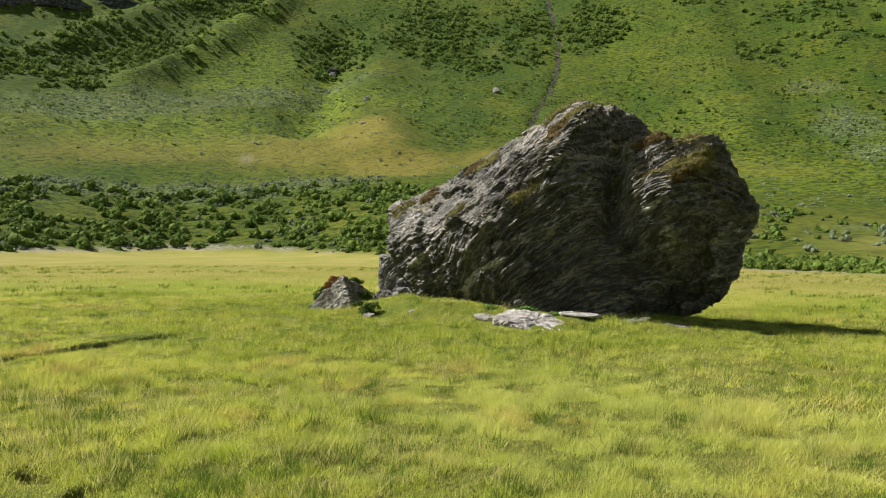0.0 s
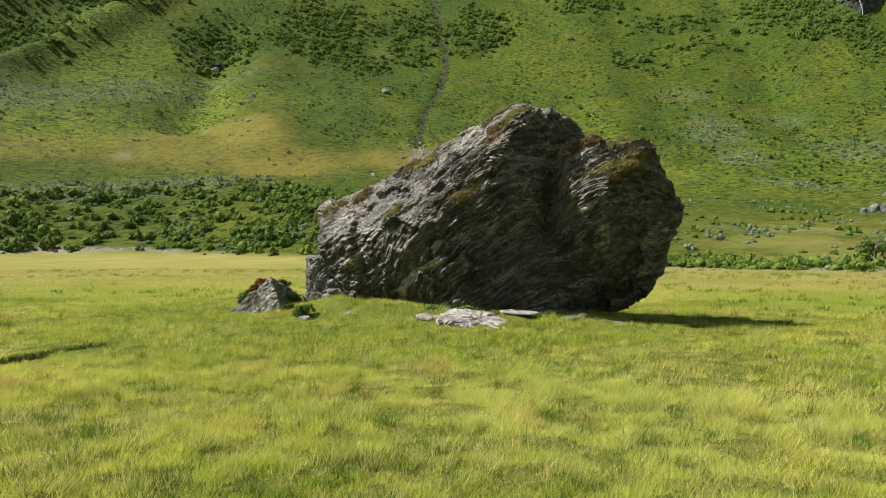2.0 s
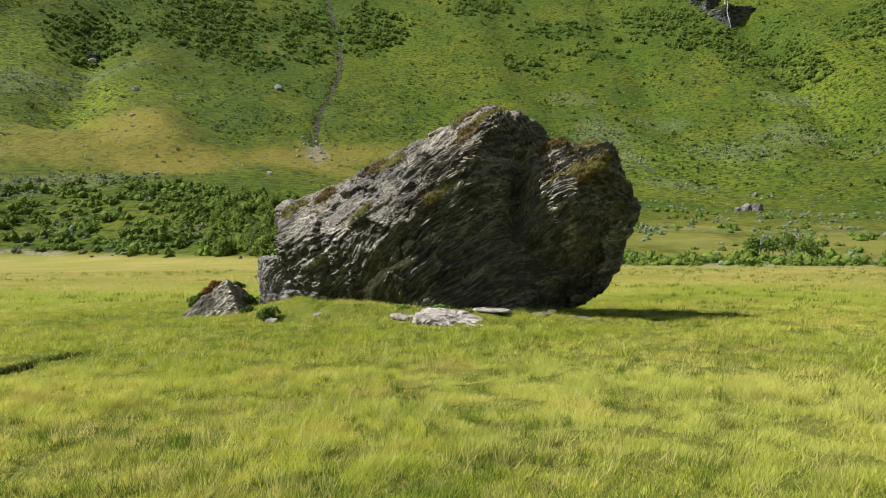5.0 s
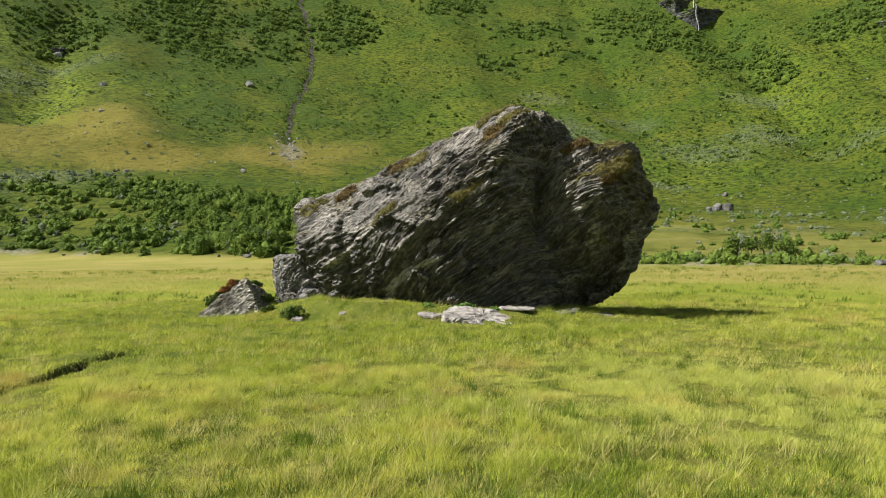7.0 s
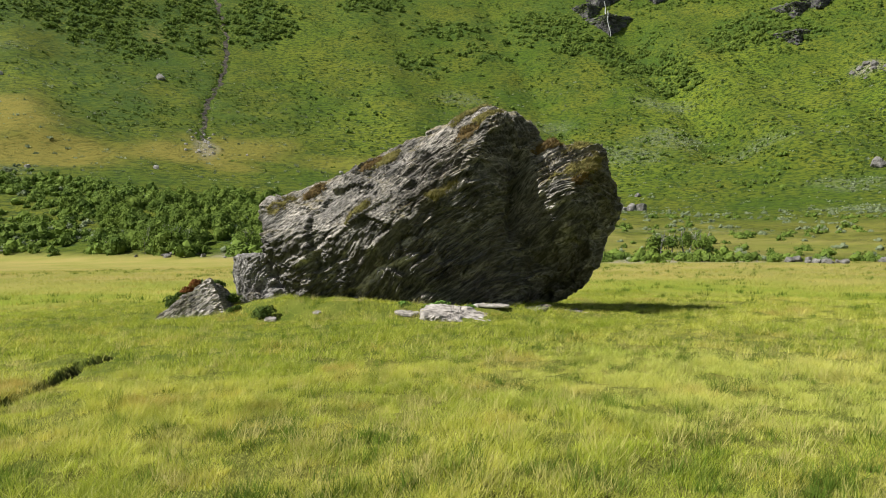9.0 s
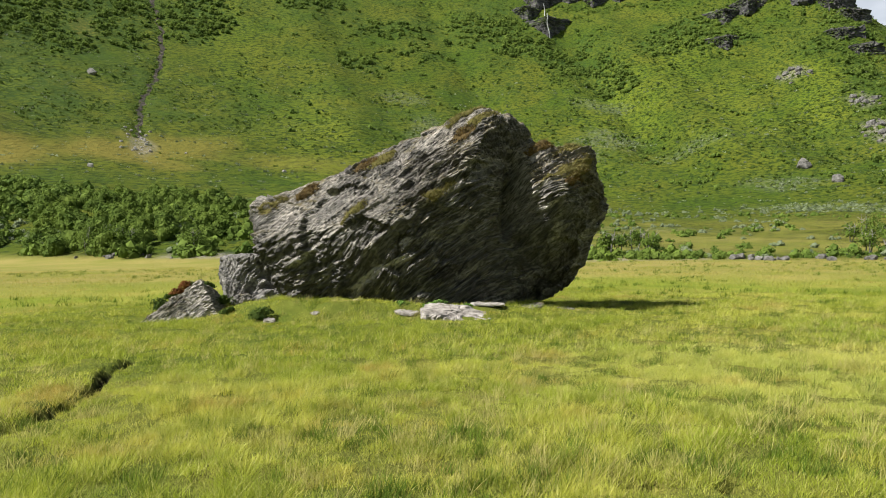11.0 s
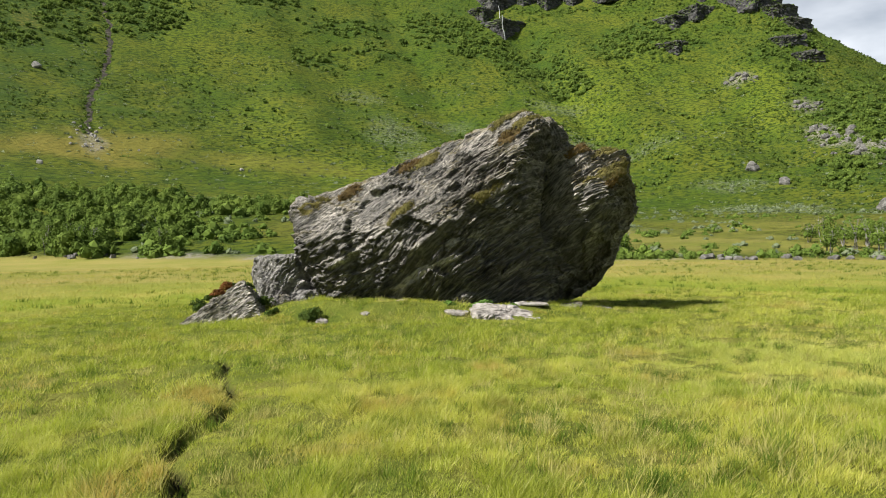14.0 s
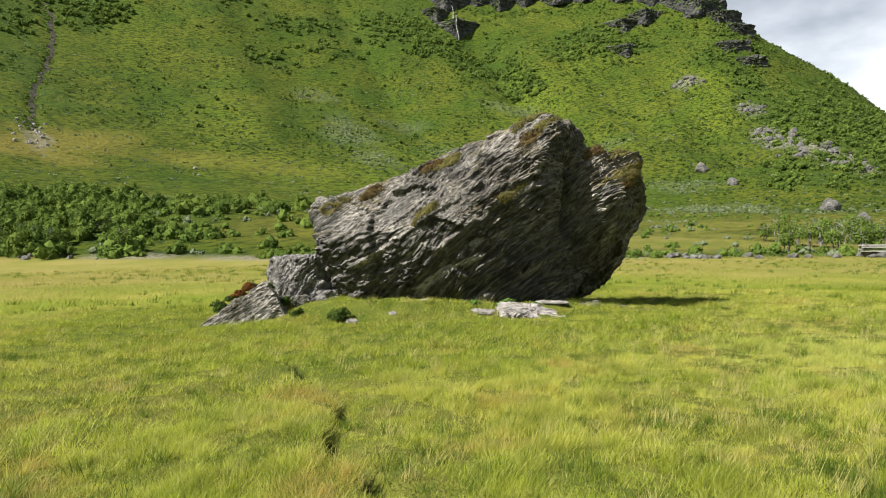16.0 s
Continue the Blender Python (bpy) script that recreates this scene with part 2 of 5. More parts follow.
def land_material():
    """Turf, heath, willow scrub, scree, soil and bare rock, by the layers of the land."""
    n = Nodes("land")
    p = n.place()
    wide, mid, small = n.noise(p, 0.09, 5, 0.6), n.noise(p, 0.7, 5, 0.62), n.noise(n.scaled(p, (1, 1, 0.3)), 9.0, 4, 0.7)
    green, straw, rust = (0.25, 0.31, 0.03), (0.42, 0.385, 0.085), (0.34, 0.22, 0.06)
    turf = n.mix(n.ramp(mid, (0.34, 0.0), (0.66, 1.0)), (0.19, 0.26, 0.022), green)
    turf = n.mix(n.ramp(wide, (0.42, 0.0), (0.66, 0.75)), turf, straw)
    turf = n.mix(n.ramp(n.noise(p, 0.35, 4), (0.62, 0.0), (0.74, 0.5)), turf, rust)
    turf = n.mix(n.ramp(small, (0.3, 0.35), (0.55, 0.0)), turf, (0.06, 0.09, 0.012))
    # near ground darkened: shade in the gaps between blades, put into the colour
    turf = n.mix(n.math("MULTIPLY", n.layer("gap_shade"), 0.85), turf, n.ramp(mid, (0.35, (0.085, 0.105, 0.018)), (0.65, (0.17, 0.165, 0.038))))
    far = n.noise(p, 0.032, 5, 0.6)
    clump = n.node("TexVoronoi", n.scaled(p, (1.0, 1.0, 1.6)), Scale=0.55, Randomness=1.0).outputs["Distance"]
    tuft = n.math("ADD", n.math("MULTIPLY", n.noise(n.scaled(p, (0.6, 1.0, 2.0)), 0.50, 6, 0.70), 0.85), n.math("MULTIPLY", clump, 0.15))
    turf = n.mix(n.layer("straw"), turf, n.mix(n.ramp(wide, (0.35, 0.0), (0.65, 1.0)), (0.215, 0.215, 0.050), (0.30, 0.25, 0.088)))
    slope = n.mix(n.ramp(far, (0.36, 0.0), (0.64, 1.0)), (0.056, 0.094, 0.008), (0.106, 0.124, 0.013))
    # shade beneath the slope's tufts, painted as dark mottling
    slope = n.mix(n.ramp(tuft, (0.43, 0.9), (0.53, 0.0)), slope, (0.022, 0.045, 0.008))
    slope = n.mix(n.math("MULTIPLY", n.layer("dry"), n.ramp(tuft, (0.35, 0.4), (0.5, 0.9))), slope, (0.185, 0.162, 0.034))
    slope = n.mix(n.math("MULTIPLY", n.layer("heath"), n.ramp(tuft, (0.48, 0.95), (0.60, 0.1))), slope, (0.036, 0.070, 0.012))
    slope = n.mix(n.math("MULTIPLY", n.layer("herb"), n.ramp(tuft, (0.45, 0.0), (0.56, 0.9))), slope, (0.155, 0.20, 0.018))
    slope = n.mix(n.math("MULTIPLY", n.layer("willow"), n.ramp(n.noise(p, 0.6, 5, 0.75), (0.44, 0.0), (0.60, 0.7))), slope, (0.16, 0.19, 0.105))
    col = n.mix(n.layer("hill"), turf, slope)
    col = n.mix(n.math("MULTIPLY", n.layer("lush"), 0.8), col, n.mix(n.ramp(mid, (0.3, 0.0), (0.7, 1.0)), (0.075, 0.125, 0.014), (0.135, 0.18, 0.02)))
    col = n.mix(n.math("MULTIPLY", n.layer("scree"), n.ramp(n.noise(p, 0.9, 6, 0.8), (0.42, 0.0), (0.56, 1.0))), col, (0.27, 0.25, 0.225))
    # near-black in ditch and holes: soil, with the banks' shade in its tone
    col = n.mix(n.layer("soil"), col, (0.022, 0.018, 0.012))
    n.bump(n.math("ADD", n.math("MULTIPLY", tuft, n.layer("hill")), n.math("MULTIPLY", small, 0.12)), 1.0, 1.6)
    return n.done(col, 0.95, 0.12)


ROCK = schist("schist")
SLAB_FOLD = np.array([-0.32, 0.46, 0.83])
SLAB_FOLD /= np.linalg.norm(SLAB_FOLD)
SLAB_ALONG = np.array([0.64, -0.55, 0.55])
SLAB_ALONG -= SLAB_FOLD * (SLAB_ALONG @ SLAB_FOLD)
SLAB_ALONG /= np.linalg.norm(SLAB_ALONG)
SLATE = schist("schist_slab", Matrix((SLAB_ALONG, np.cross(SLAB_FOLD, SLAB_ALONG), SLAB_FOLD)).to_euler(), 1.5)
BED = blotched("stream_bed", (0.012, 0.011, 0.008), (0.032, 0.028, 0.020), (0.13, 0.115, 0.09), 0.5, 0.3)
PALE_SLATE = blotched("pale_slate", (0.12, 0.11, 0.10), (0.30, 0.28, 0.262), (0.46, 0.44, 0.42), 4.0, 0.03)
LICHEN_ROCK = blotched("lichen_rock", (0.05, 0.048, 0.046), (0.19, 0.185, 0.18), (0.44, 0.43, 0.41), 4.0, 0.05)
FAR_ROCK = cliff_material("cliff_rock")
TALUS = blotched("talus_rock", (0.055, 0.053, 0.050), (0.13, 0.127, 0.12), (0.25, 0.245, 0.235), 0.8, 0.2)
PALE_STONE = blotched("pale_stone", (0.16, 0.155, 0.145), (0.30, 0.29, 0.275), (0.44, 0.43, 0.41), 0.8, 0.2)
LAND = land_material()
BLADES = blade_material("grass_blades")
DRY_BLADES = blade_material("dry_grass_blades", 0.55)
GREEN_BLADES = leafy("fresh_grass_blades", (0.19, 0.27, 0.028), (0.33, 0.37, 0.04), 0.9, 0.45, (0.40, 0.41, 0.09))
RUSH = leafy("rush_blades", (0.07, 0.125, 0.014), (0.13, 0.20, 0.022), 0.5, 0.35, (0.2, 0.26, 0.05))
PALE_BLADES = leafy("pale_grass_blades", (0.36, 0.36, 0.09), (0.55, 0.50, 0.19), 0.5, 0.45, (0.66, 0.60, 0.30))
FRINGE = leafy("fringe_grass", (0.10, 0.10, 0.03), (0.24, 0.21, 0.08), 2.0, 0.3, (0.42, 0.37, 0.18))
RUST_FRINGE = leafy("rusty_fringe", (0.07, 0.045, 0.018), (0.17, 0.11, 0.035), 2.0, 0.3, (0.28, 0.22, 0.09))
MOSS = blotched("moss", (0.055, 0.055, 0.014), (0.125, 0.115, 0.03), (0.22, 0.19, 0.07), 5.0, 0.06)
RUST_MOSS = blotched("rusty_moss", (0.04, 0.028, 0.012), (0.09, 0.062, 0.022), (0.18, 0.14, 0.06), 5.0, 0.06)
LEAF_DARK = leafy("birch_leaves", (0.045, 0.085, 0.014), (0.135, 0.20, 0.034), 0.16, 0.22, (0.19, 0.26, 0.055))
LEAF_WOOD = leafy("wood_leaves", (0.05, 0.094, 0.016), (0.15, 0.215, 0.038), 0.16, 0.38, (0.21, 0.28, 0.065))
LEAF_HEATH = leafy("heath_leaves", (0.042, 0.078, 0.015), (0.095, 0.14, 0.026), 0.06, 0.3, (0.13, 0.175, 0.04))
LEAF_GREY = leafy("willow_leaves", (0.12, 0.16, 0.085), (0.215, 0.26, 0.15), 0.11, 0.3, (0.28, 0.32, 0.21))
LEAF_BUSH = leafy("bilberry_leaves", (0.03, 0.06, 0.014), (0.07, 0.11, 0.02), 3.0, 0.3, (0.12, 0.15, 0.03))
LEAF_RED = leafy("red_bilberry_leaves", (0.13, 0.045, 0.02), (0.22, 0.09, 0.03), 3.0, 0.3, (0.26, 0.16, 0.05))
HERB = leafy("herb_leaves", (0.07, 0.15, 0.025), (0.14, 0.25, 0.05), 3.0, 0.35, (0.2, 0.3, 0.1))
BARK = blotched("birch_bark", (0.08, 0.075, 0.07), (0.24, 0.23, 0.22), (0.42, 0.41, 0.39), 2.0, 0.05)
TIMBER = blotched("grey_timber", (0.16, 0.15, 0.14), (0.30, 0.29, 0.27), (0.42, 0.41, 0.39), 1.2, 0.05)
FALLS = blotched("white_water", (0.25, 0.27, 0.28), (0.4, 0.42, 0.43), (0.6, 0.62, 0.63), 0.8, 0.2, 0.3)


# ---- the land ----
CX, CY = -7.0, 4.0
AZ = np.array([-180, -110, -60, -29, -18, -10, -2, 4, 22, 30, 40, 51, 61.5, 64, 66.4, 69.2, 71.4, 80, 92, 120, 180.0])
R_EDGE = np.array([260, 230, 175, 165, 195, 183, 156, 140, 105, 93, 92, 96, 97, 98, 98, 98, 98, 105, 130, 220, 260.0])
R_FOOT = np.array([420, 380, 300, 270, 270, 269, 268, 268, 275, 280, 285, 282, 278, 277, 276, 275, 274, 270, 300, 380, 420.0])
Z_FOOT = np.array([20, 20, 26, 27, 28, 29, 30, 30, 25, 22, 17.5, 14, 13, 12.5, 12, 12, 12, 10, 12, 18, 20.0])
RIDGE = np.array([.22, .24, .38, .46, .46, .46, .46, .46, .46, .45, .44, .40, .307, .262, .228, .191, .152, .10, .09, .16, .22])


def soft(x, w):
    return np.logaddexp(0, x / w) * w


def hill(x, y):
    """Height of the land: flat meadow, bank, fan and mountainside, laid out round the meadow."""
    dx, dy = x - CX, y - CY
    r, a = np.hypot(dx, dy), np.degrees(np.arctan2(dx, dy))
    re, rf, zf, cap = (np.interp(a, AZ, k) for k in (R_EDGE, R_FOOT, Z_FOOT, RIDGE))
    rm, rr = 430.0, np.interp(a, [-60, 45, 60, 180], [740, 740, 560, 560])
    s0 = zf / (rf - re)
    zr = 2.9 + cap * rr
    s1 = np.minimum(0.41, (zr - zf) / (rr - rf))
    zm = zf + s1 * (rm - rf)
    s2 = (zr - zm) / (rr - rm)
    z = s0 * soft(r - re, 6) + (s1 - s0) * soft(r - rf, 14) + (s2 - s1) * soft(r - rm, 25) - (s2 + 0.25) * soft(r - rr, 10)
    return np.maximum(z, -6)


def polar(az, r):
    """A place on the plan by its bearing (degrees to the right of +y) and distance from the meadow's middle."""
    return CX + r * np.sin(np.radians(az)), CY + r * np.cos(np.radians(az))


# bearing, distance, half widths of both, strength
WOODS = [(-28, 425, 4, 30, 1), (-22, 455, 5, 30, 1), (-16, 515, 4, 22, 1), (-7.3, 480, 3.0, 33, 1), (1, 495, 3.8, 40, 1), (4.2, 455, 1.8, 14, 1),
         (7.6, 497, 1.8, 38, 1), (13, 508, 2.4, 32, 1)]
GROVES = [(43.3, 512, 0.8, 14, 1), (44.7, 488, 0.8, 14, 1), (46, 468, 0.8, 13, 1), (46.9, 452, 0.6, 9, 1), (48.6, 500, 1.2, 12, 1), (51.8, 508, 1.7, 14, 1), (25, 465, 2.2, 9, 1), (27.6, 520, 3, 11, 0.8), (22, 545, 3, 18, 0.8), (30.5, 490, 2, 8, 0.6), (35.8, 528, 3, 20, 1), (38.5, 509, 2.2, 16, 1),
          (42, 490, 2.4, 16, 1), (45, 464, 1.7, 14, 1), (49, 500, 1.8, 14, 1), (51, 522, 2.5, 16, 1), (54.5, 500, 1.5, 8, 1), (60, 478, 1.4, 8, 1)]
THICKETS = [(61.5, 506, 1.5, 15, 0.9), (67.5, 405, 4.5, 55, 0.8), (70.5, 440, 3, 60, 0.9), (66.5, 318, 3.8, 22, 0.7), (62.7, 450, 1.5, 20, 0.8), (73, 330, 4, 50, 0.8)]
WILLOWS = [(-23, 372, 6, 16, 1), (-13, 388, 4, 12, 0.8), (-20, 248, 14, 10, 1), (-8, 254, 6, 7, 1), (31.5, 372, 2.3, 22, 1), (33.5, 335, 1.8, 16, 0.9)]
WILLOW_STREAKS = [(-26, 350, 5, 10, 1), (-18, 384, 5, 10, 1), (-12, 404, 4, 9, 1), (-6, 424, 3, 8, 0.8), (29, 428, 1.8, 9, 0.7), (35.5, 405, 2, 9, 0.7), (41.4, 352, 3.3, 12, 1), (45, 378, 2.6, 15, 1), (37.7, 302, 3, 6, 0.9), (42, 160, 10, 8, 0.8),
                  (51, 359, 3, 9, 0.7), (57, 305, 3, 9, 0.8), (59, 262, 4, 10, 0.8), (65, 250, 6, 10, 0.7), (44.4, 432, 1.8, 10, 0.8), (19, 212, 6, 5, 0.8)]
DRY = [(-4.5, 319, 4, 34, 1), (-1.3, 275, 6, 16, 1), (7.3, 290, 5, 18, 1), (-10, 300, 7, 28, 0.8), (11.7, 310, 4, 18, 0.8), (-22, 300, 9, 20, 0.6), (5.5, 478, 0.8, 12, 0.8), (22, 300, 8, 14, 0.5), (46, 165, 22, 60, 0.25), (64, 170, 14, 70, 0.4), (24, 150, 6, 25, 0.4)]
# light green patches, stronger at left to make up for weaker sun there
HERBS = [(-8.0, 385, 2.6, 60, 1), (-14, 440, 5, 45, 0.8), (-14, 500, 2.5, 30, 0.9), (-20, 330, 9, 30, 0.7), (16, 480, 2.5, 70, 0.35), (-1, 380, 3, 40, 0.5), (46, 430, 3.0, 50, 0.5), (50, 470, 2.5, 40, 0.5), (55, 400, 4, 70, 0.35), (38, 330, 8, 40, 0.4),
         (28, 300, 9, 30, 0.5), (60, 420, 2, 50, 0.6), (21, 360, 4, 40, 0.4)]
SCREE = [(8.9, 304, 0.8, 16, 0.7), (-13.4, 290, 0.6, 8, 0.45), (63.3, 373, 1.0, 12, 1), (64.6, 362, 1.2, 9, 1), (67.2, 345, 2.0, 12, 1), (69.5, 328, 1.6, 8, 1), (58.2, 455, 0.9, 6, 0.9),
         (62.6, 414, 1.0, 9, 0.8)]


def spots(rows, az, r, ragged):
    """How much of the ragged patches in rows lies at each place."""
    out = np.zeros_like(r)
    for a, d, wa, wd, k in rows:
        e = np.hypot((az - a) / wa, (r - d) / wd)
        out = np.maximum(out, k * step(1.45, 0.45, e + 1.3 * (ragged - 0.5)))
    return out


RIBS = [([(-10.9, 560), (-12.4, 516), (-15.5, 479), (-19.2, 436), (-22.0, 405)], 9.0, 13.0), ([(-15.0, 560), (-18.6, 520), (-22.5, 490), (-27.0, 455)], 6.0, 11.0), ([(-6.3, 500), (-7.4, 440), (-8.3, 380), (-9.5, 335)], -6.0, 12.0),
        ([(-3.4, 450), (-3.6, 400), (-2.2, 300)], 5.0, 16.0), ([(31, 560), (34, 470), (37, 380)], -5.0, 13.0), ([(42, 520), (46, 430), (49.5, 360)], -6.0, 13.0), ([(45, 540), (50, 430), (54, 340)], 6.0, 16.0), ([(56, 480), (59, 400), (61, 340)], -4.0, 12.0),
        ([(20, 560), (23, 450), (25, 360)], 4.0, 16.0)]
STREAM = [(9.6, 556), (10.2, 521), (10.7, 488), (10.6, 449), (10.0, 413), (9.1, 379), (8.8, 330), (8.7, 318)]
DITCH = [(-12.15, 14.4), (-11.85, 15.5), (-11.7, 16.6), (-11.2, 17.5), (-10.55, 18.0), (-9.9, 19.2), (-9.25, 20.5), (-9.15, 21.5), (-8.6, 23.1), (-8.1, 24.6), (-7.6, 25.6)]


def near_line(x, y, line):
    """Distance to a line of points, and how far along it the nearest place lies, 0 to 1."""
    best, where = np.full(x.shape, 1e9), np.zeros(x.shape)
    for k, ((ax, ay), (bx, by)) in enumerate(zip(line, line[1:])):
        ux, uy = bx - ax, by - ay
        u = np.clip(((x - ax) * ux + (y - ay) * uy) / (ux * ux + uy * uy), 0, 1)
        d = np.hypot(x - ax - u * ux, y - ay - u * uy)
        where = np.where(d < best, (k + u) / (len(line) - 1), where)
        best = np.minimum(best, d)
    return best, where


def mound(x, y):
    s, d = (x - 4.0) * 0.84 - (y - 31.0) * 0.54, (x - 4.0) * 0.54 + (y - 31.0) * 0.84
    e = np.hypot(s / 8.5, d / 3.6)
    return np.clip(0.6 - 0.045 * (s + 3), 0.1, 0.6) * step(1.18, 0.68, e)


HOLES = [(-4.79, 10.6), (-4.5, 10.42), (-3.76, 9.95)]


def greener(x, y):
    """Where the turf is fresh and green: damp hollows, the ditch, and round the boulder."""
    s, d = (x - 3.0) * 0.84 - (y - 30.6) * 0.54, (x - 3.0) * 0.54 + (y - 30.6) * 0.84
    by_rock = 0.75 * step(1.35, 0.75, np.hypot(s / 12, d / 9) + 0.7 * (flat(x, y, 2.5, 3, 15) - 0.5))
    bleached = 0.9 * np.exp(-((x - 1.0) ** 2 + (y - 14.5) ** 2) / 42) + 0.8 * np.exp(-((x + 12.5) ** 2 + (y - 22) ** 2) / 22)
    return np.clip(step(0.5, 0.66, flat(x, y, 6, 3, 13)) - bleached + by_rock + 0.35 * step(1.6, 0.4, near_line(x, y, DITCH)[0]), 0, 1)


def ditch_depth(x, y):
    """Depth of the narrow ditch and of a few small holes in the turf."""
    wob = flat(x, y, 0.7, 3, 21)
    d, along = near_line(x + 0.5 * (wob - 0.5), y + 0.5 * (flat(x, y, 0.8, 3, 22) - 0.5), DITCH)
    broken = 0.38 + 0.62 * step(0.40, 0.54, flat(x, y, 1.0, 2, 23))
    depth = 0.26 * step(0.18, 0.06, d) * broken * step(1.0, 0.94, along)
    for hx, hy in HOLES:
        depth = np.maximum(depth, 0.25 * step(0.24, 0.08, np.hypot(x - hx, (y - hy) * 1.6) + 0.2 * (wob - 0.5)))
    return depth


def height(x, y):
    """The land's surface with all its unevenness."""
    r = np.hypot(x - CX, y - CY)
    z = hill(x, y)
    up = step(2.0, 40.0, z)
    z = z + up * (5.0 * (flat(x, y, 60, 4, 3) - 0.5) + 2.6 * (flat(x, y, 14, 4, 4) - 0.5)) + step(0.5, 6, z) * 1.2 * (flat(x, y, 5, 3, 5) - 0.5)
    far = np.where(r > 250)[0]
    wob = 12 * (flat(x[far], y[far], 30, 3, 9) - 0.5)
    for line, tall, wide in RIBS:
        z[far] += up[far] * tall * np.exp(-(((near_line(x[far], y[far], [polar(a, d) for a, d in line])[0] + wob) / wide) ** 2))
    lines = near_line(x, y, [polar(a, d) for a, d in STREAM])[0]
    z = z - up * 1.2 * step(5.5, 0.5, lines + 3 * (flat(x, y, 9, 3, 6) - 0.5))
    near = step(120, 60, r) * (1 - 0.8 * np.exp(-(((x + 5.3) ** 2 + (y - 35.2) ** 2) / 7)))
    z = z + near * (0.35 * (flat(x, y, 9, 3, 7) - 0.5) + 0.16 * (flat(x, y, 1.6, 3, 8) - 0.5) + 0.17 * step(45, 30, r) * (flat(x, y, 0.55, 2, 50) - 0.5)) + mound(x, y) - 0.28 * np.exp(-(((x + 5.9) ** 2 + (y - 35.3) ** 2) / 2.5))
    # the ditch, with a low bank along its upper side
    w = np.where(r < 40)[0]
    upper, along = near_line(x[w], y[w], [(a - 0.55, b + 0.3) for a, b in DITCH])
    z[w] += 0.11 * step(0.8, 0.3, upper) * step(1.0, 0.8, along) - ditch_depth(x[w], y[w])
    return z


def make_land():
    az = np.concatenate([np.linspace(-180, -50, 50, endpoint=False), np.linspace(-50, 86, 470, endpoint=False), np.linspace(86, 180, 36, endpoint=False)])
    r = np.concatenate([[0.004, 2, 4], np.geomspace(6, 32, 165, endpoint=False), np.geomspace(32, 150, 90, endpoint=False), np.geomspace(150, 780, 190, endpoint=False), np.geomspace(780, 4200, 22)])
    A, R = np.meshgrid(az, r)
    A, R = A.ravel(), R.ravel()
    x, y = polar(A, R)
    z = height(x, y)
    n, m = len(r), len(az)
    i, j = np.meshgrid(np.arange(n - 1), np.arange(m), indexing="ij")
    k = (j + 1) % m
    quads = np.stack([i * m + j, i * m + k, (i + 1) * m + k, (i + 1) * m + j], -1).reshape(-1, 4)
    quads = quads[:, ::-1]
    ragged = flat(x, y, 16, 4, 11)
    re = np.interp(A, AZ, R_EDGE)
    s1 = near_line(x, y, [polar(a, d) for a, d in STREAM])[0]
    big = flat(x, y, 45, 4, 12)
    layers = {
        "hill": step(-4, 8, R - re) * (1 - 0.5 * step(28, 38, A) * step(230, 140, R) * step(0.35, 0.6, ragged)),
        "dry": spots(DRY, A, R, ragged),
        # heath by bearing also evens out the sunlight: thinner left, denser right
        "heath": np.maximum(spots(WOODS + GROVES + THICKETS, A, R, ragged), step(0.47, 0.62, big) * step(290, 350, R) * np.interp(A, [-30, -6, -3, 8, 12, 36, 46], [0.3, 0.35, 0.85, 0.9, 0.6, 0.6, 0.35])),
        "herb": spots(HERBS, A, R, ragged),
        "willow": spots(WILLOWS + WILLOW_STREAKS, A, R, ragged),
        "scree": np.maximum(spots(SCREE, A, R, ragged), np.maximum(0.0 * s1, 0.9 * step(5, 2, np.abs(R - re - 3 + 5 * (ragged - 0.5))) * step(0.5, 0.62, flat(x, y, 22, 3, 14)))),
        "straw": 0.85 * step(34, 75, R),
        "soil": np.where(R < 40, step(0.12, 0.24, ditch_depth(x, y)), 0),
        "gap_shade": step(44, 33, R),
        "lush": 0.6 * step(60, 40, R) * greener(x, y),
    }
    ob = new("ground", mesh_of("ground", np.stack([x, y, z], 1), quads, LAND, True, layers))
    tagged(ob, "grassy meadow floor rising into a green mountainside", "ground", kind="structure")
    return ob


make_land()


# ---- stones ----
def cube_sphere(n):
    """Directions over a sphere on a grid of six faces, and its quads, the seams joined."""
    g = np.linspace(-1, 1, n)
    u, v = np.meshgrid(np.tan(g * np.pi / 4), np.tan(g * np.pi / 4), indexing="ij")
    o = np.ones_like(u)
    dirs = np.concatenate([np.stack(k, -1).reshape(-1, 3) for k in ((o, u, v), (-o, -u, v), (-u, o, v), (u, -o, v), (-v, u, o), (v, u, -o))])
    i, j = np.meshgrid(np.arange(n - 1), np.arange(n - 1), indexing="ij")
    q = np.stack([i * n + j, (i + 1) * n + j, (i + 1) * n + j + 1, i * n + j + 1], -1).reshape(-1, 4)
    quads = np.concatenate([q + f * n * n for f in range(6)])
    dirs /= np.linalg.norm(dirs, axis=1)[:, None]
    _, first, back = np.unique((dirs * 1e5).round().astype(np.int64), axis=0, return_index=True, return_inverse=True)
    return dirs[first], back.ravel()[quads]


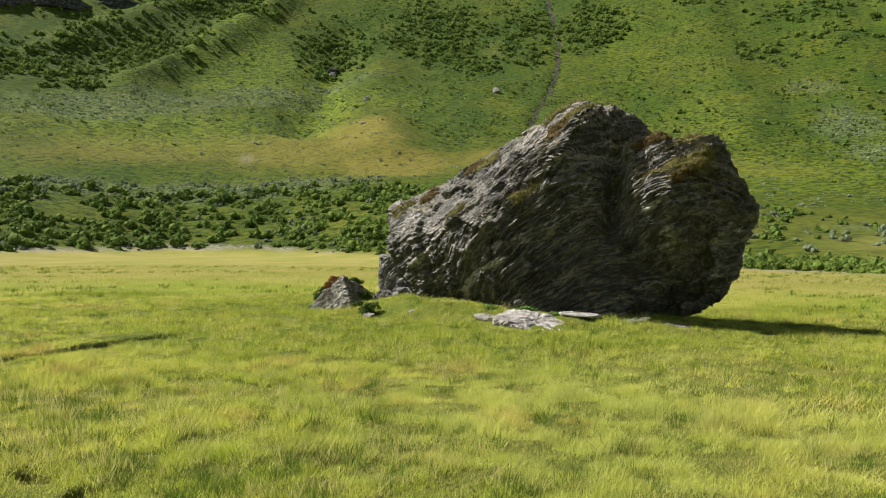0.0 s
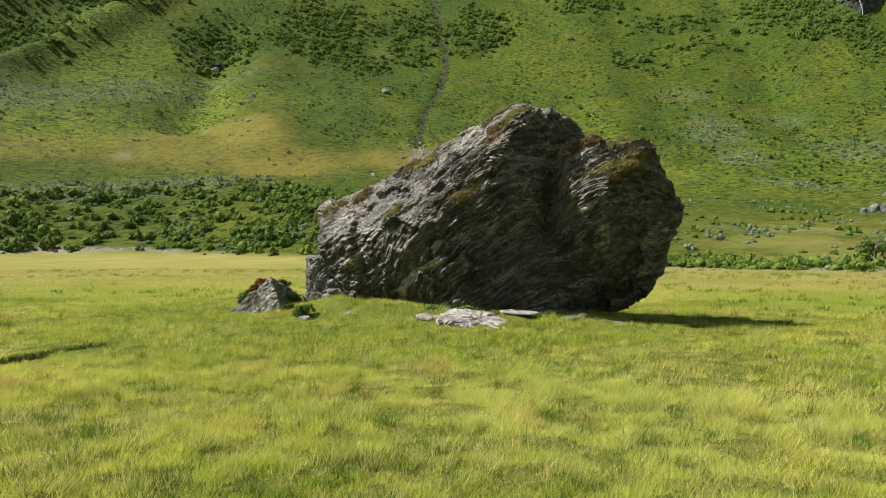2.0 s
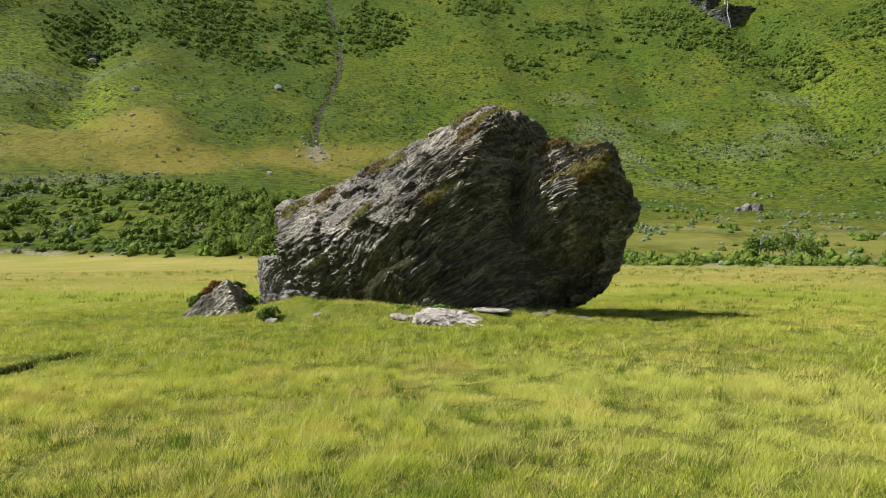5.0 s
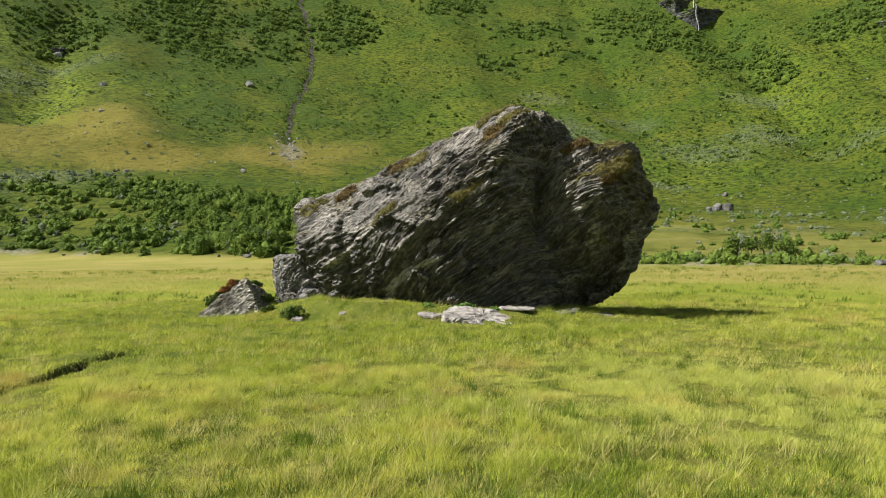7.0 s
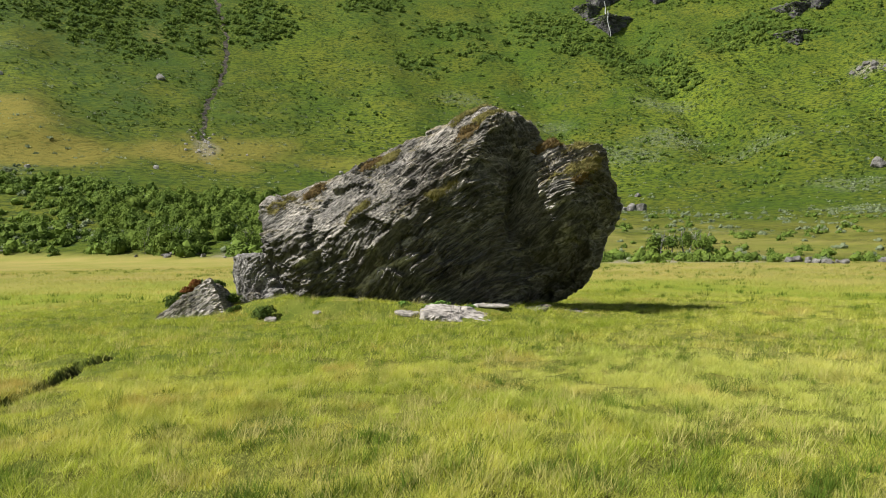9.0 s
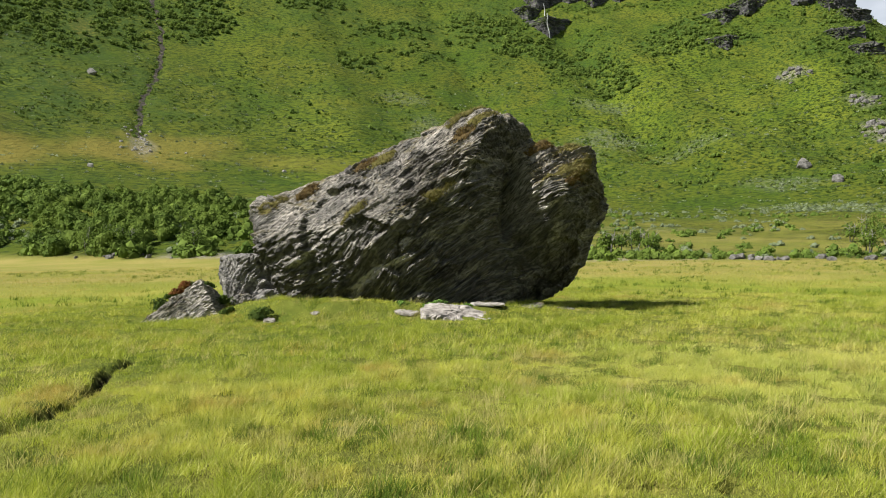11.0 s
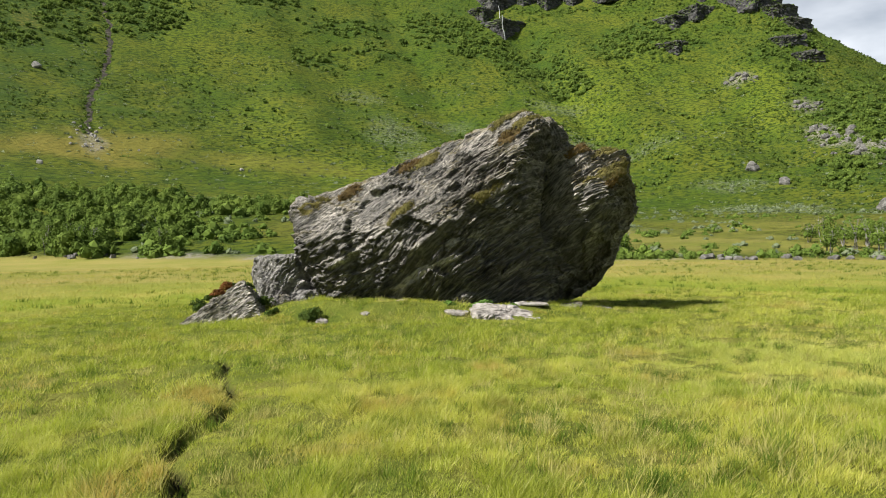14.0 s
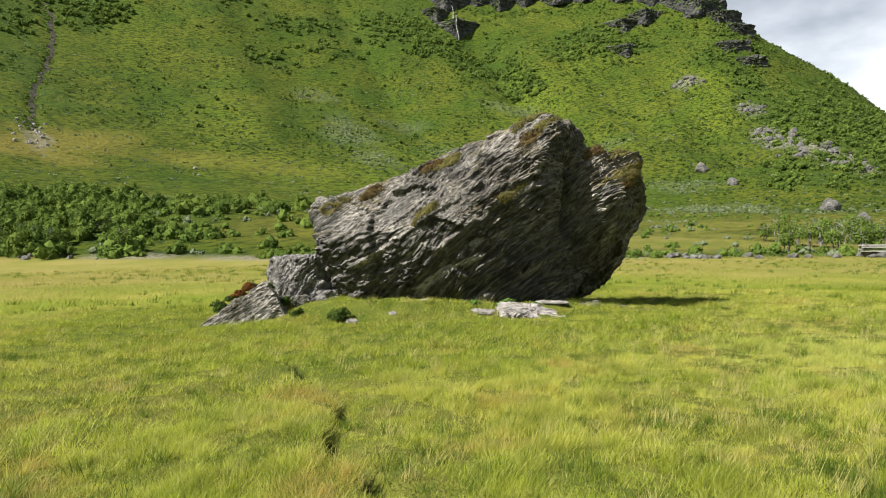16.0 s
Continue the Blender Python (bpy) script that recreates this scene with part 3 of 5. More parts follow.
class Body:
    """A convex block: the nearest points of its planes to its middle, blended softly at the edges."""

    def __init__(self, middle, feet, k=0.13):
        self.c, f, self.k = np.array(middle, float), np.array(feet, float), k
        self.r = np.linalg.norm(f, axis=1)
        self.n = f / self.r[:, None]

    def __call__(self, p, slope=False):
        v = (p - self.c) @ self.n.T - self.r
        m = v.max(1, keepdims=True)
        e = np.exp((v - m) / self.k)
        s = e.sum(1)
        f = m[:, 0] + self.k * np.log(s)
        return (f, (e / s[:, None]) @ self.n) if slope else f


def surface(bodies, centre, dirs, reach):
    """Outermost distance along each direction at which one of the bodies is met, and the normal there."""
    f = lambda p: np.min([b(p) for b in bodies], axis=0)  # noqa: E731
    lo, hi = np.full(len(dirs), 0.05), np.full(len(dirs), float(reach))
    found = np.zeros(len(dirs), bool)
    steps = np.linspace(reach, 0.05, 26)
    for far, near in zip(steps, steps[1:]):
        todo = np.where(~found)[0]
        if not len(todo):
            break
        inside = f(centre + dirs[todo] * near) < 0
        lo[todo[inside]], hi[todo[inside]] = near, far
        found[todo[inside]] = True
    for _ in range(11):
        mid = (lo + hi) / 2
        inside = f(centre + dirs * mid[:, None]) < 0
        lo, hi = np.where(inside, mid, lo), np.where(inside, hi, mid)
    p = centre + dirs * lo[:, None]
    both = [b(p, True) for b in bodies]
    pick = np.argmin([v for v, _ in both], axis=0)
    normal = np.choose(pick[:, None], [g for _, g in both])
    return p, normal / np.linalg.norm(normal, axis=1)[:, None]


def facets(p, along, across, fold, count, scale, seed):
    """Tilted planes of broken rock: every place belongs to the nearest of some random middles."""
    g = np.random.default_rng(seed)
    bend = (np.stack([fbm(p * 0.9 / scale + k * 9.1, 3, seed + k) for k in range(3)], 1) - 0.5) * 0.7 * scale
    frame3 = np.stack([along * 0.55, across * 0.75, fold * 1.35], 1)
    q = ((p + bend) @ frame3).astype(np.float32)
    mids = g.choice(len(p), count, replace=False)
    best = np.concatenate([((part_q**2).sum(1)[:, None] - 2 * part_q @ q[mids].T + (q[mids] ** 2).sum(1)).argmin(1) for part_q in np.array_split(q, max(1, len(q) // 20000))])
    tilt, lift = g.normal(size=(count, 3)) * 0.075, g.uniform(-0.07, 0.05, count) * scale
    return lift[best] + np.clip(((p - p[mids][best]) * tilt[best]).sum(1), -0.12 * scale, 0.08 * scale)


def layered(p, normal, fold, along, across, scale, seed, rough=1.0, count=150, jagged=0.7):
    """Relief of split schist: broken facets, ledges that follow the layers for a while, lumps and chips."""
    w = p @ fold / scale + 1.1 * (fbm(p * 0.22 / scale, 3, seed) - 0.5) * 2
    w = w + 0.5 * vnoise(np.stack([w * 1.7, 0 * w, 0 * w], 1), seed + 2) + 0.30 * (fbm(p * 0.75 / scale, 3, seed + 8) - 0.5)
    q = np.stack([p @ along, p @ across, p @ fold], 1) / scale
    out = 0.05 + 0.40 * (fbm(p * 0.6 / scale, 4, seed + 5) - 0.5)
    jag = jagged * (fbm(q * 1.5, 3, seed + 7) - 0.5)
    ledgy = step(0.38, 0.62, fbm(p * 0.5 / scale, 3, seed + 21))
    for thick, amp, length in ((0.55, 0.17, 0.6), (0.21, 0.16, 0.9), (0.09, 0.15, 1.5)):
        lay = np.floor(w / thick + jag)
        frac = w / thick + jag - lay
        cut = hashed(lay, 0 * lay, 0 * lay, seed + 3)
        piece = hashed(np.floor(q[:, 0] * length + 9 * cut + 1.5 * jag), np.floor(q[:, 1] * length * 1.3 + 5 * cut + 1.5 * jag), lay, seed + 11)
        soft_piece = vnoise(np.stack([q[:, 0] * length, q[:, 1] * length, lay * 7.7], 1), seed + 12)
        patch = 0.35 + 0.65 * ledgy * step(0.3, 0.6, vnoise(q * length * 0.9 + 3.3, seed + 13)) if thick > 0.1 else 0.5 + 0.5 * ledgy
        out += amp * patch * (0.7 * (piece - 0.5) + 0.7 * (soft_piece - 0.5) - 0.45 * (1 - frac) * (frac < 0.5))
    chips = fbm(np.stack([q[:, 0] * 2.6, q[:, 1] * 2.6, q[:, 2] * 5], 1), 4, seed + 15) - 0.5
    lumps = np.abs(fbm(p * 1.6 / scale, 3, seed + 17) - 0.5)
    return scale * rough * (out + 0.24 * jagged * chips * (0.35 + 0.65 * ledgy) - 0.25 * lumps) + rough * facets(p, along, across, fold, count, scale, seed + 30)


def normals_of(p, quads):
    a = np.cross(p[quads[:, 2]] - p[quads[:, 0]], p[quads[:, 3]] - p[quads[:, 1]])
    n = np.zeros_like(p)
    for k in range(4):
        for c in range(3):
            n[:, c] += np.bincount(quads[:, k], a[:, c], len(p))
    return n / (np.linalg.norm(n, axis=1)[:, None] + 1e-9)


BOULDER_MIDDLE, HEAD_MIDDLE, DOME_MIDDLE = (4.6, 31.2, 3.4), (8.9, 28.6, 3.9), (6.0, 28.9, 5.6)
BOULDER_FEET = [(-0.36, -4.45, 3.52), (0.38, 0.98, 1.00), (3.84, -0.89, 4.71), (-2.42, -1.73, 1.54), (1.22, 3.09, 1.90), (2.89, -4.99, 2.34), (-6.16, 3.36, 2.75), (4.61, 1.32, 0.81), (-1.00, -2.60, -0.78), (-1.19, 4.34, -0.99), (4.85, -3.60, -1.02), (-2.01, -1.82, -1.40), (2.29, 2.59, -1.46), (0.77, -3.65, -0.29), (-5.76, 3.46, -1.27), (2.97, -2.52, -3.48), (-1.95, -1.56, -3.61), (-0.21, 2.54, -3.45), (1.21, -1.97, -3.94), (3.67, -1.81, -5.12), (2.08, -1.77, -4.58), (3.70, -5.33, -1.47)]
HEAD_FEET = [(-0.44, -1.51, 3.68), (-1.10, 2.08, 2.63), (2.61, -0.01, 2.39), (-1.29, -0.92, -0.61), (0.78, 0.82, 1.05), (0.72, -1.93, -0.34), (-2.48, 1.24, 0.37), (0.07, 0.23, 0.11), (-1.03, -2.20, 1.64), (2.15, 2.65, -0.40), (0.65, -1.48, -0.91), (-2.44, -0.25, -1.54), (2.28, 2.88, -3.26), (-0.05, -1.11, -1.15), (-1.57, 1.18, -2.89), (0.28, -1.72, -2.61), (2.33, -1.43, -3.26), (1.31, -1.72, -3.11), (1.02, -2.06, -1.05)]
DOME_FEET = [(-0.71, -1.17, -0.22), (0.70, 0.87, 0.44), (-0.41, -0.85, 1.15), (1.41, 0.05, -0.79), (-0.70, 1.17, 0.15), (-1.45, -0.07, -0.97), (-1.07, -0.83, -1.21), (1.30, -0.15, -1.38), (0.44, 0.89, -1.77), (0.01, -1.17, 0.04), (-1.50, 0.02, -0.04), (-0.38, -1.30, -0.49), (-0.87, -1.08, 0.18), (-0.97, 1.03, 0.64)]


def make_boulder():
    bodies = [Body(BOULDER_MIDDLE, BOULDER_FEET), Body(HEAD_MIDDLE, HEAD_FEET), Body(DOME_MIDDLE, DOME_FEET)]
    centre = np.array([6.4, 29.9, 3.5])
    dirs, quads = cube_sphere(164)
    p, n = surface(bodies, centre, dirs, 11)
    d = layered(p, n, FOLD, ALONG, ACROSS, 1.0, 40, 1.0, 260)
    p = p + n * (d - d.mean())[:, None]
    # the deep cleft between body and head
    t = np.clip((p[:, 2] - 2.6) / 4.0, 0, 1)
    cleft = np.exp(-(((p[:, 0] - (6.65 + 0.2 * t)) / 0.34) ** 2)) * step(29.4, 28.6, p[:, 1]) * step(2.6, 3.8, p[:, 2]) * step(7.0, 6.0, p[:, 2])
    p = p + cleft[:, None] * 0.85 * np.array([0.3, 0.95, 0.0])
    # pale breaks, sunlight put into their colour: one runs up from the foot, smaller ones on the left shoulder and the
    # head
    tracks = [((0.9, 31.8, 0.4), (1.54, 31.09, 1.12), 0.24), ((1.54, 31.09, 1.12), (2.0, 30.3, 1.8), 0.2), ((2.0, 30.3, 1.8), (2.96, 28.93, 2.45), 0.15), ((-0.65, 32.82, 2.11), (0.06, 31.63, 2.62), 0.15),
              ((7.38, 26.9, 4.79), (7.95, 26.57, 5.22), 0.15), ((7.6, 26.84, 4.12), (8.06, 26.35, 4.55), 0.12), ((2.6, 29.2, 2.9), (3.6, 28.6, 3.35), 0.12)]
    torn = fbm(np.stack([p @ ALONG * 1.0, p @ ACROSS * 1.0, p @ FOLD * 7], 1), 3, 72) - 0.5
    pale = np.zeros(len(p))
    for u, v, wide in tracks:
        u, v = np.array(u), np.array(v)
        k = np.clip((p - u) @ (v - u) / ((v - u) @ (v - u)), 0, 1)
        pale = np.maximum(pale, step(1.25, 0.6, np.linalg.norm(p - u - k[:, None] * (v - u), axis=1) / wide + 1.2 * torn))
    fresh = pale
    p = p + fresh[:, None] * 0.12 * np.array([-0.62, -0.62, 0.45])
    nn = normals_of(p, quads)
    if (nn * (p - centre)).sum() < 0:
        quads, nn = quads[:, ::-1], -nn
    up = nn[:, 2]
    ledge = fbm(p * 0.8, 3, 71)
    moss = step(0.35, 0.75, up) * step(0.36, 0.56, ledge) * step(2.6, 4.2, p[:, 2])
    pale = np.maximum(pale, 0.75 * step(0.62, 0.75, fbm(np.stack([p @ ALONG * 0.7, p @ ACROSS * 0.7, p @ FOLD * 5], 1), 3, 73)))
    # sunlight put into the colour: faces turned up and sunward go paler
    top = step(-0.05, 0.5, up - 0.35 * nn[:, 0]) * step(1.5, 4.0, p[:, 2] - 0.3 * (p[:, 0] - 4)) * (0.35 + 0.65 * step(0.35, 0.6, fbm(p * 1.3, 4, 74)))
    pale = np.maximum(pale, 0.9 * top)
    b = thing("boulder", "huge dark grey layered schist boulder resting on the meadow", "boulder", (4.6, 30.4, 0.3))
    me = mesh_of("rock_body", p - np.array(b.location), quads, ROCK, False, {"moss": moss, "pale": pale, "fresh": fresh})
    part("rock_body", me, b, "dark layered schist with lichen, sunlit faces coloured paler")
    return b, p, nn, quads


boulder, BP, BN, BQ = make_boulder()
RNG = np.random.default_rng(7)


# ---- small growth ----
PHI = (1 + 5**0.5) / 2
ICO_V = np.array([(a * s1, b * s2, 0.0) for a, b in ((1, PHI),) for s1 in (-1, 1) for s2 in (-1, 1)])
ICO_V = np.concatenate([ICO_V, ICO_V[:, [2, 0, 1]], ICO_V[:, [1, 2, 0]]]) / np.hypot(1, PHI)
ICO_F = np.array([t for t in itertools.combinations(range(12), 3) if max(np.linalg.norm(ICO_V[t[i]] - ICO_V[t[j]]) for i, j in ((0, 1), (0, 2), (1, 2))) < 1.1])


def crown(seed, count, size, leaf, lumps=9, low=0.0, heart=True):
    """A ragged crown of small leaf clumps: triangles round several overlapping lobes. Rests at z = 0."""
    g = np.random.default_rng(seed)
    lobe = g.normal(size=(lumps, 3))
    lobe *= (g.uniform(0.2, 0.62, lumps) / np.linalg.norm(lobe, axis=1))[:, None]
    lobe[:, 2] = np.abs(lobe[:, 2]) * 1.1 + low
    rad = g.uniform(0.28, 0.50, lumps)
    k = g.integers(0, lumps, count)
    d = g.normal(size=(count, 3))
    d /= np.linalg.norm(d, axis=1)[:, None]
    d[:, 2] = np.abs(d[:, 2]) * 1.15 - 0.25
    c = (lobe[k] + d * (rad[k] * g.uniform(0.72, 1.08, count))[:, None]) * np.array(size)
    c[:, 2] = np.maximum(c[:, 2], 0.02)
    out = d + 0.38 * g.normal(size=(count, 3))
    a = np.cross(out, g.normal(size=(count, 3)))
    a /= np.linalg.norm(a, axis=1)[:, None] + 1e-6
    b = np.cross(out, a)
    b /= np.linalg.norm(b, axis=1)[:, None] + 1e-6
    s = (leaf * g.uniform(0.6, 1.35, count))[:, None]
    v = np.stack([c - a * s - b * s * 0.6, c + a * s - b * s * 0.5, c + b * s * 0.9], 1).reshape(-1, 3)
    f = np.arange(3 * count).reshape(-1, 3)
    if heart:
        core = [(lobe[k] + ICO_V * rad[k] * g.uniform(0.48, 0.86, (12, 1))) * np.array(size) for k in range(lumps)]
        f = np.concatenate([f] + [ICO_F + len(v) + 12 * k for k in range(lumps)])
        v = np.concatenate([v] + core)
        v[:, 2] = np.maximum(v[:, 2], -0.05)
    return v, f


def scatter(kinds, pick, x, y, z, scale, turn):
    """Many copies of a few meshes joined into one pair of arrays."""
    vs, fs, base = [], [], 0
    for k, (v, f) in enumerate(kinds):
        w = np.where(pick == k)[0]
        if not len(w):
            continue
        c, s = np.cos(turn[w]), np.sin(turn[w])
        p = v[None] * scale[w][:, None, None]
        px = p[..., 0] * c[:, None] - p[..., 1] * s[:, None] + x[w][:, None]
        py = p[..., 0] * s[:, None] + p[..., 1] * c[:, None] + y[w][:, None]
        vs.append(np.stack([px, py, p[..., 2] + z[w][:, None]], -1).reshape(-1, 3))
        fs.append((f[None] + (base + np.arange(len(w)) * len(v))[:, None, None]).reshape(-1, f.shape[1]))
        base += len(w) * len(v)
    return np.concatenate(vs), np.concatenate(fs)


def stuff(name, arrays, material, label, category):
    ob = new(name, mesh_of(name, *arrays, material))
    return tagged(ob, label, category, kind="stuff")


def blades(x, y, z, tall, wide, lean, spread=0.5, bias=(0.35, -0.1)):
    """One pointed blade at each place."""
    n = len(x)
    turn = RNG.uniform(0, 2 * np.pi, n)
    wx, wy = np.cos(turn) * wide / 2, np.sin(turn) * wide / 2
    comb = 6.28 * 1.6 * flat(x, y, 0.35, 2, 52)
    lx = tall * lean * (bias[0] + 0.22 * np.cos(comb) + spread * RNG.normal(size=n))
    ly = tall * lean * (bias[1] + 0.22 * np.sin(comb) + spread * RNG.normal(size=n))
    v = np.stack([np.stack([x - wx, y - wy, z - 0.03], 1), np.stack([x + wx, y + wy, z - 0.03], 1), np.stack([x + lx, y + ly, z + tall], 1)], 1)
    return v.reshape(-1, 3), np.arange(3 * n).reshape(-1, 3)


def tuft_at(place, radius, count, tall, wide, seed, spread=0.9):
    g = np.random.default_rng(seed)
    a, r = g.uniform(0, 2 * np.pi, count), radius * np.sqrt(g.uniform(0, 1, count))
    x, y = place[0] + r * np.cos(a), place[1] + r * np.sin(a)
    return blades(x, y, np.full(count, place[2]), tall * g.uniform(0.5, 1.1, count), np.full(count, wide), 0.8, spread, (0, 0))


# ---- moss and grass on the boulder ----
def on_boulder(x, y, z):
    """The point of the boulder's skin nearest to a place."""
    return int(np.argmin(((BP - np.array([x, y, z])) ** 2).sum(1)))


def moss_cushion(place, size, material, label, seed, hair=0):
    """A low cushion that hugs the rock: a swelling sheet, ragged and thin at its rim."""
    off = BP - np.array(place)
    d = (off @ ALONG / (1.25 * size[0])) ** 2 + (off @ ACROSS / (0.75 * size[1])) ** 2 + (off @ FOLD / (1.1 * size[2])) ** 2
    e = np.full(len(BP), 9.0)
    near = np.where(d < 2.6)[0]
    e[near] = d[near] + 2.4 * (fbm(BP[near] * np.array([2.0, 2.0, 4.0]), 4, seed) - 0.5) + np.where(BN[near, 2] < 0.05, 0.6, 0.0)
    rise = np.full(len(BP), -0.03)
    rise[near] = np.where(e[near] < 1, 0.08 * np.sqrt(np.clip(1 - e[near], 0, 1)) * (0.6 + 0.8 * fbm(BP[near] * 9, 2, seed + 1)), -0.03)
    q = BQ[(e[BQ] < 1.15).all(1)]
    if len(q) < 8:
        return
    # keep the largest unbroken sheet
    mark = np.arange(len(BP))
    for _ in range(200):
        low = mark[q].min(1)
        before = mark[q].copy()
        for c in range(4):
            np.minimum.at(mark, q[:, c], low)
        if (mark[q] == before).all():
            break
    first = mark[q[:, 0]]
    q = q[first == np.bincount(first).argmax()]
    if len(q) < 8:
        return
    used, back = np.unique(q, return_inverse=True)
    v = BP[used] + (BN[used] * 0.7 + np.array([0, 0, 0.45])) * rise[used][:, None] - np.array(boulder.location)
    part("moss_cushion", mesh_of("moss_cushion", v, back.reshape(q.shape), material, True), boulder, label)
    if hair:
        g = np.random.default_rng(seed)
        at = v[g.integers(0, len(v), hair)] + g.normal(size=(hair, 3)) * 0.03
        tall = g.uniform(0.03, 0.11, hair)
        fringe = part("grass_fringe", mesh_of("grass_fringe", *blades(at[:, 0], at[:, 1], at[:, 2], tall, np.full(hair, 0.022), 1.1, 0.7, (-0.2, -0.8)), FRINGE if material is MOSS else RUST_FRINGE), boulder)
        tagged(fringe, "bleached grass fringe on the rock", kind="stuff")


for place, size, material, label, seed, hair in [
    ((9.2, 26.2, 5.95), (1.0, 0.8, 0.35), MOSS, "yellow-green moss cushion", 1, 1400), ((9.2, 26.0, 5.6), (0.9, 0.6, 0.25), RUST_MOSS, "rust-brown moss cushion", 2, 500),
    ((7.9, 26.5, 5.5), (0.3, 0.35, 0.2), MOSS, "yellow-green moss cushion", 3, 160), ((4.6, 27.9, 7.15), (0.5, 0.5, 0.25), RUST_MOSS, "rust-brown moss cushion", 4, 250),
    ((5.1, 27.8, 7.6), (0.8, 0.5, 0.2), MOSS, "yellow-green moss cushion", 5, 500), ((6.0, 28.4, 8.1), (1.4, 1.0, 0.2), MOSS, "grassy moss cushion", 6, 900),
    ((3.7, 27.95, 4.95), (1.0, 0.6, 0.2), MOSS, "dry yellow-green moss cushion", 7, 700), ((0.94, 30.4, 4.1), (0.8, 0.5, 0.22), MOSS, "dry yellow-green moss cushion", 8, 600),
    ((1.9, 30.9, 6.1), (0.5, 0.4, 0.22), RUST_MOSS, "rust-brown moss cushion", 9, 420), ((0.0, 32.6, 5.1), (0.5, 0.5, 0.3), RUST_MOSS, "rust-brown moss cushion", 10, 400),
    ((-0.9, 33.6, 4.6), (0.7, 0.6, 0.3), MOSS, "yellow-green moss cushion", 14, 600), ((8.2, 27.3, 6.9), (0.8, 0.5, 0.2), RUST_MOSS, "rust-brown moss cushion", 11, 350),
    ((9.5, 26.9, 6.75), (0.9, 0.7, 0.25), MOSS, "grassy moss cushion", 12, 700), ((2.6, 30.4, 6.3), (0.7, 0.6, 0.22), MOSS, "dry grassy moss cushion", 13, 300)]:
    moss_cushion(place, size, material, label, seed, hair)


# ---- other rocks by the boulder ----
def block(name, label, category, middle, feet, material, n=70, relief=0.5, scale=0.7, seed=1, k=0.05, fold=None, group="", reach=4.0, paleness=0.6, jagged=0.7):
    """A block of stone from its planes, with the relief of split schist."""
    fold = FOLD if fold is None else np.array(fold) / np.linalg.norm(fold)
    along = np.cross(np.cross(fold, (0.64, -0.55, 0.55)), fold)
    along /= np.linalg.norm(along)
    dirs, quads = cube_sphere(n)
    p, nrm = surface([Body(middle, feet, k)], np.array(middle, float), dirs, reach)
    p = p + nrm * (layered(p, nrm, fold, along, np.cross(fold, along), scale, seed, 1.0, 60, jagged) * relief)[:, None]
    nn = normals_of(p, quads)
    if (nn * (p - np.array(middle))).sum() < 0:
        quads, nn = quads[:, ::-1], -nn
    moss = step(0.4, 0.8, nn[:, 2]) * step(0.45, 0.6, fbm(p * 1.5, 3, seed + 3)) * 0.8
    pale = paleness * step(0.45 - 0.4 * (paleness > 0.9), 0.62 - 0.4 * (paleness > 0.9), fbm(p * 1.1, 3, seed + 4))
    ob = new(name, mesh_of(name, p - np.array(middle), quads, material, False, {"moss": moss, "pale": pale}))
    ob.location = middle
    return tagged(ob, label, category, group)


def plane_feet(middle, planes):
    """Feet of planes given by a point and a normal."""
    out = []
    for q, nrm in planes:
        nrm = np.array(nrm, float) / np.linalg.norm(nrm)
        out.append(nrm * max(0.05, float((np.array(q) - np.array(middle)) @ nrm)))
    return out


def round_feet(size, seed, count=16):
    g = np.random.default_rng(seed)
    d = g.normal(size=(count, 3))
    d /= np.linalg.norm(d, axis=1)[:, None]
    d = np.concatenate([d, np.eye(3), -np.eye(3)])
    return d * (np.linalg.norm(d * np.array(size), axis=1) * g.uniform(0.84, 1.04, len(d)))[:, None]


WEDGE = (-4.35, 35.4, 0.3)
block("leaning_slab", "grey striped schist slab leaning out of the turf", "rock", WEDGE,
      plane_feet(WEDGE, [((-3.9, 34.3, 1.6), (-0.70, -0.70, 0.12)), ((-3.9, 34.3, 1.6), (0.72, -0.41, 0.5)), ((-3.9, 34.3, 1.62), (-0.11, 0.64, 0.76)),
                         ((-6.9, 36.9, -0.3), (-0.66, 0.56, 0.3)), ((-3.3, 36.1, 0.5), (0.7, 0.7, 0.1)), ((-4.3, 35.3, -0.5), (0, 0, -1))]),
      SLATE, 60, 1.0, 0.42, 5, 0.03, fold=(-0.32, 0.46, 0.83), paleness=1.0, jagged=0.2)
block("lichen_block", "pale grey lichen-covered rock against the boulder", "rock", (-0.9, 36.0, 1.12), round_feet((1.42, 1.6, 1.55), 12, 18), LICHEN_ROCK, 46, 0.9, 0.6, 6)
block("low_rock", "low mossy grey rock at the boulder's foot", "rock", (-0.75, 34.7, 0.45), round_feet((1.0, 0.7, 0.7), 13), LICHEN_ROCK, 44, 1.1, 0.45, 7)
block("low_rock", "small dark rock beside the leaning slab", "rock", (-2.0, 34.8, 0.35), round_feet((0.6, 0.5, 0.55), 14), SLATE, 40, 1.0, 0.4, 8)


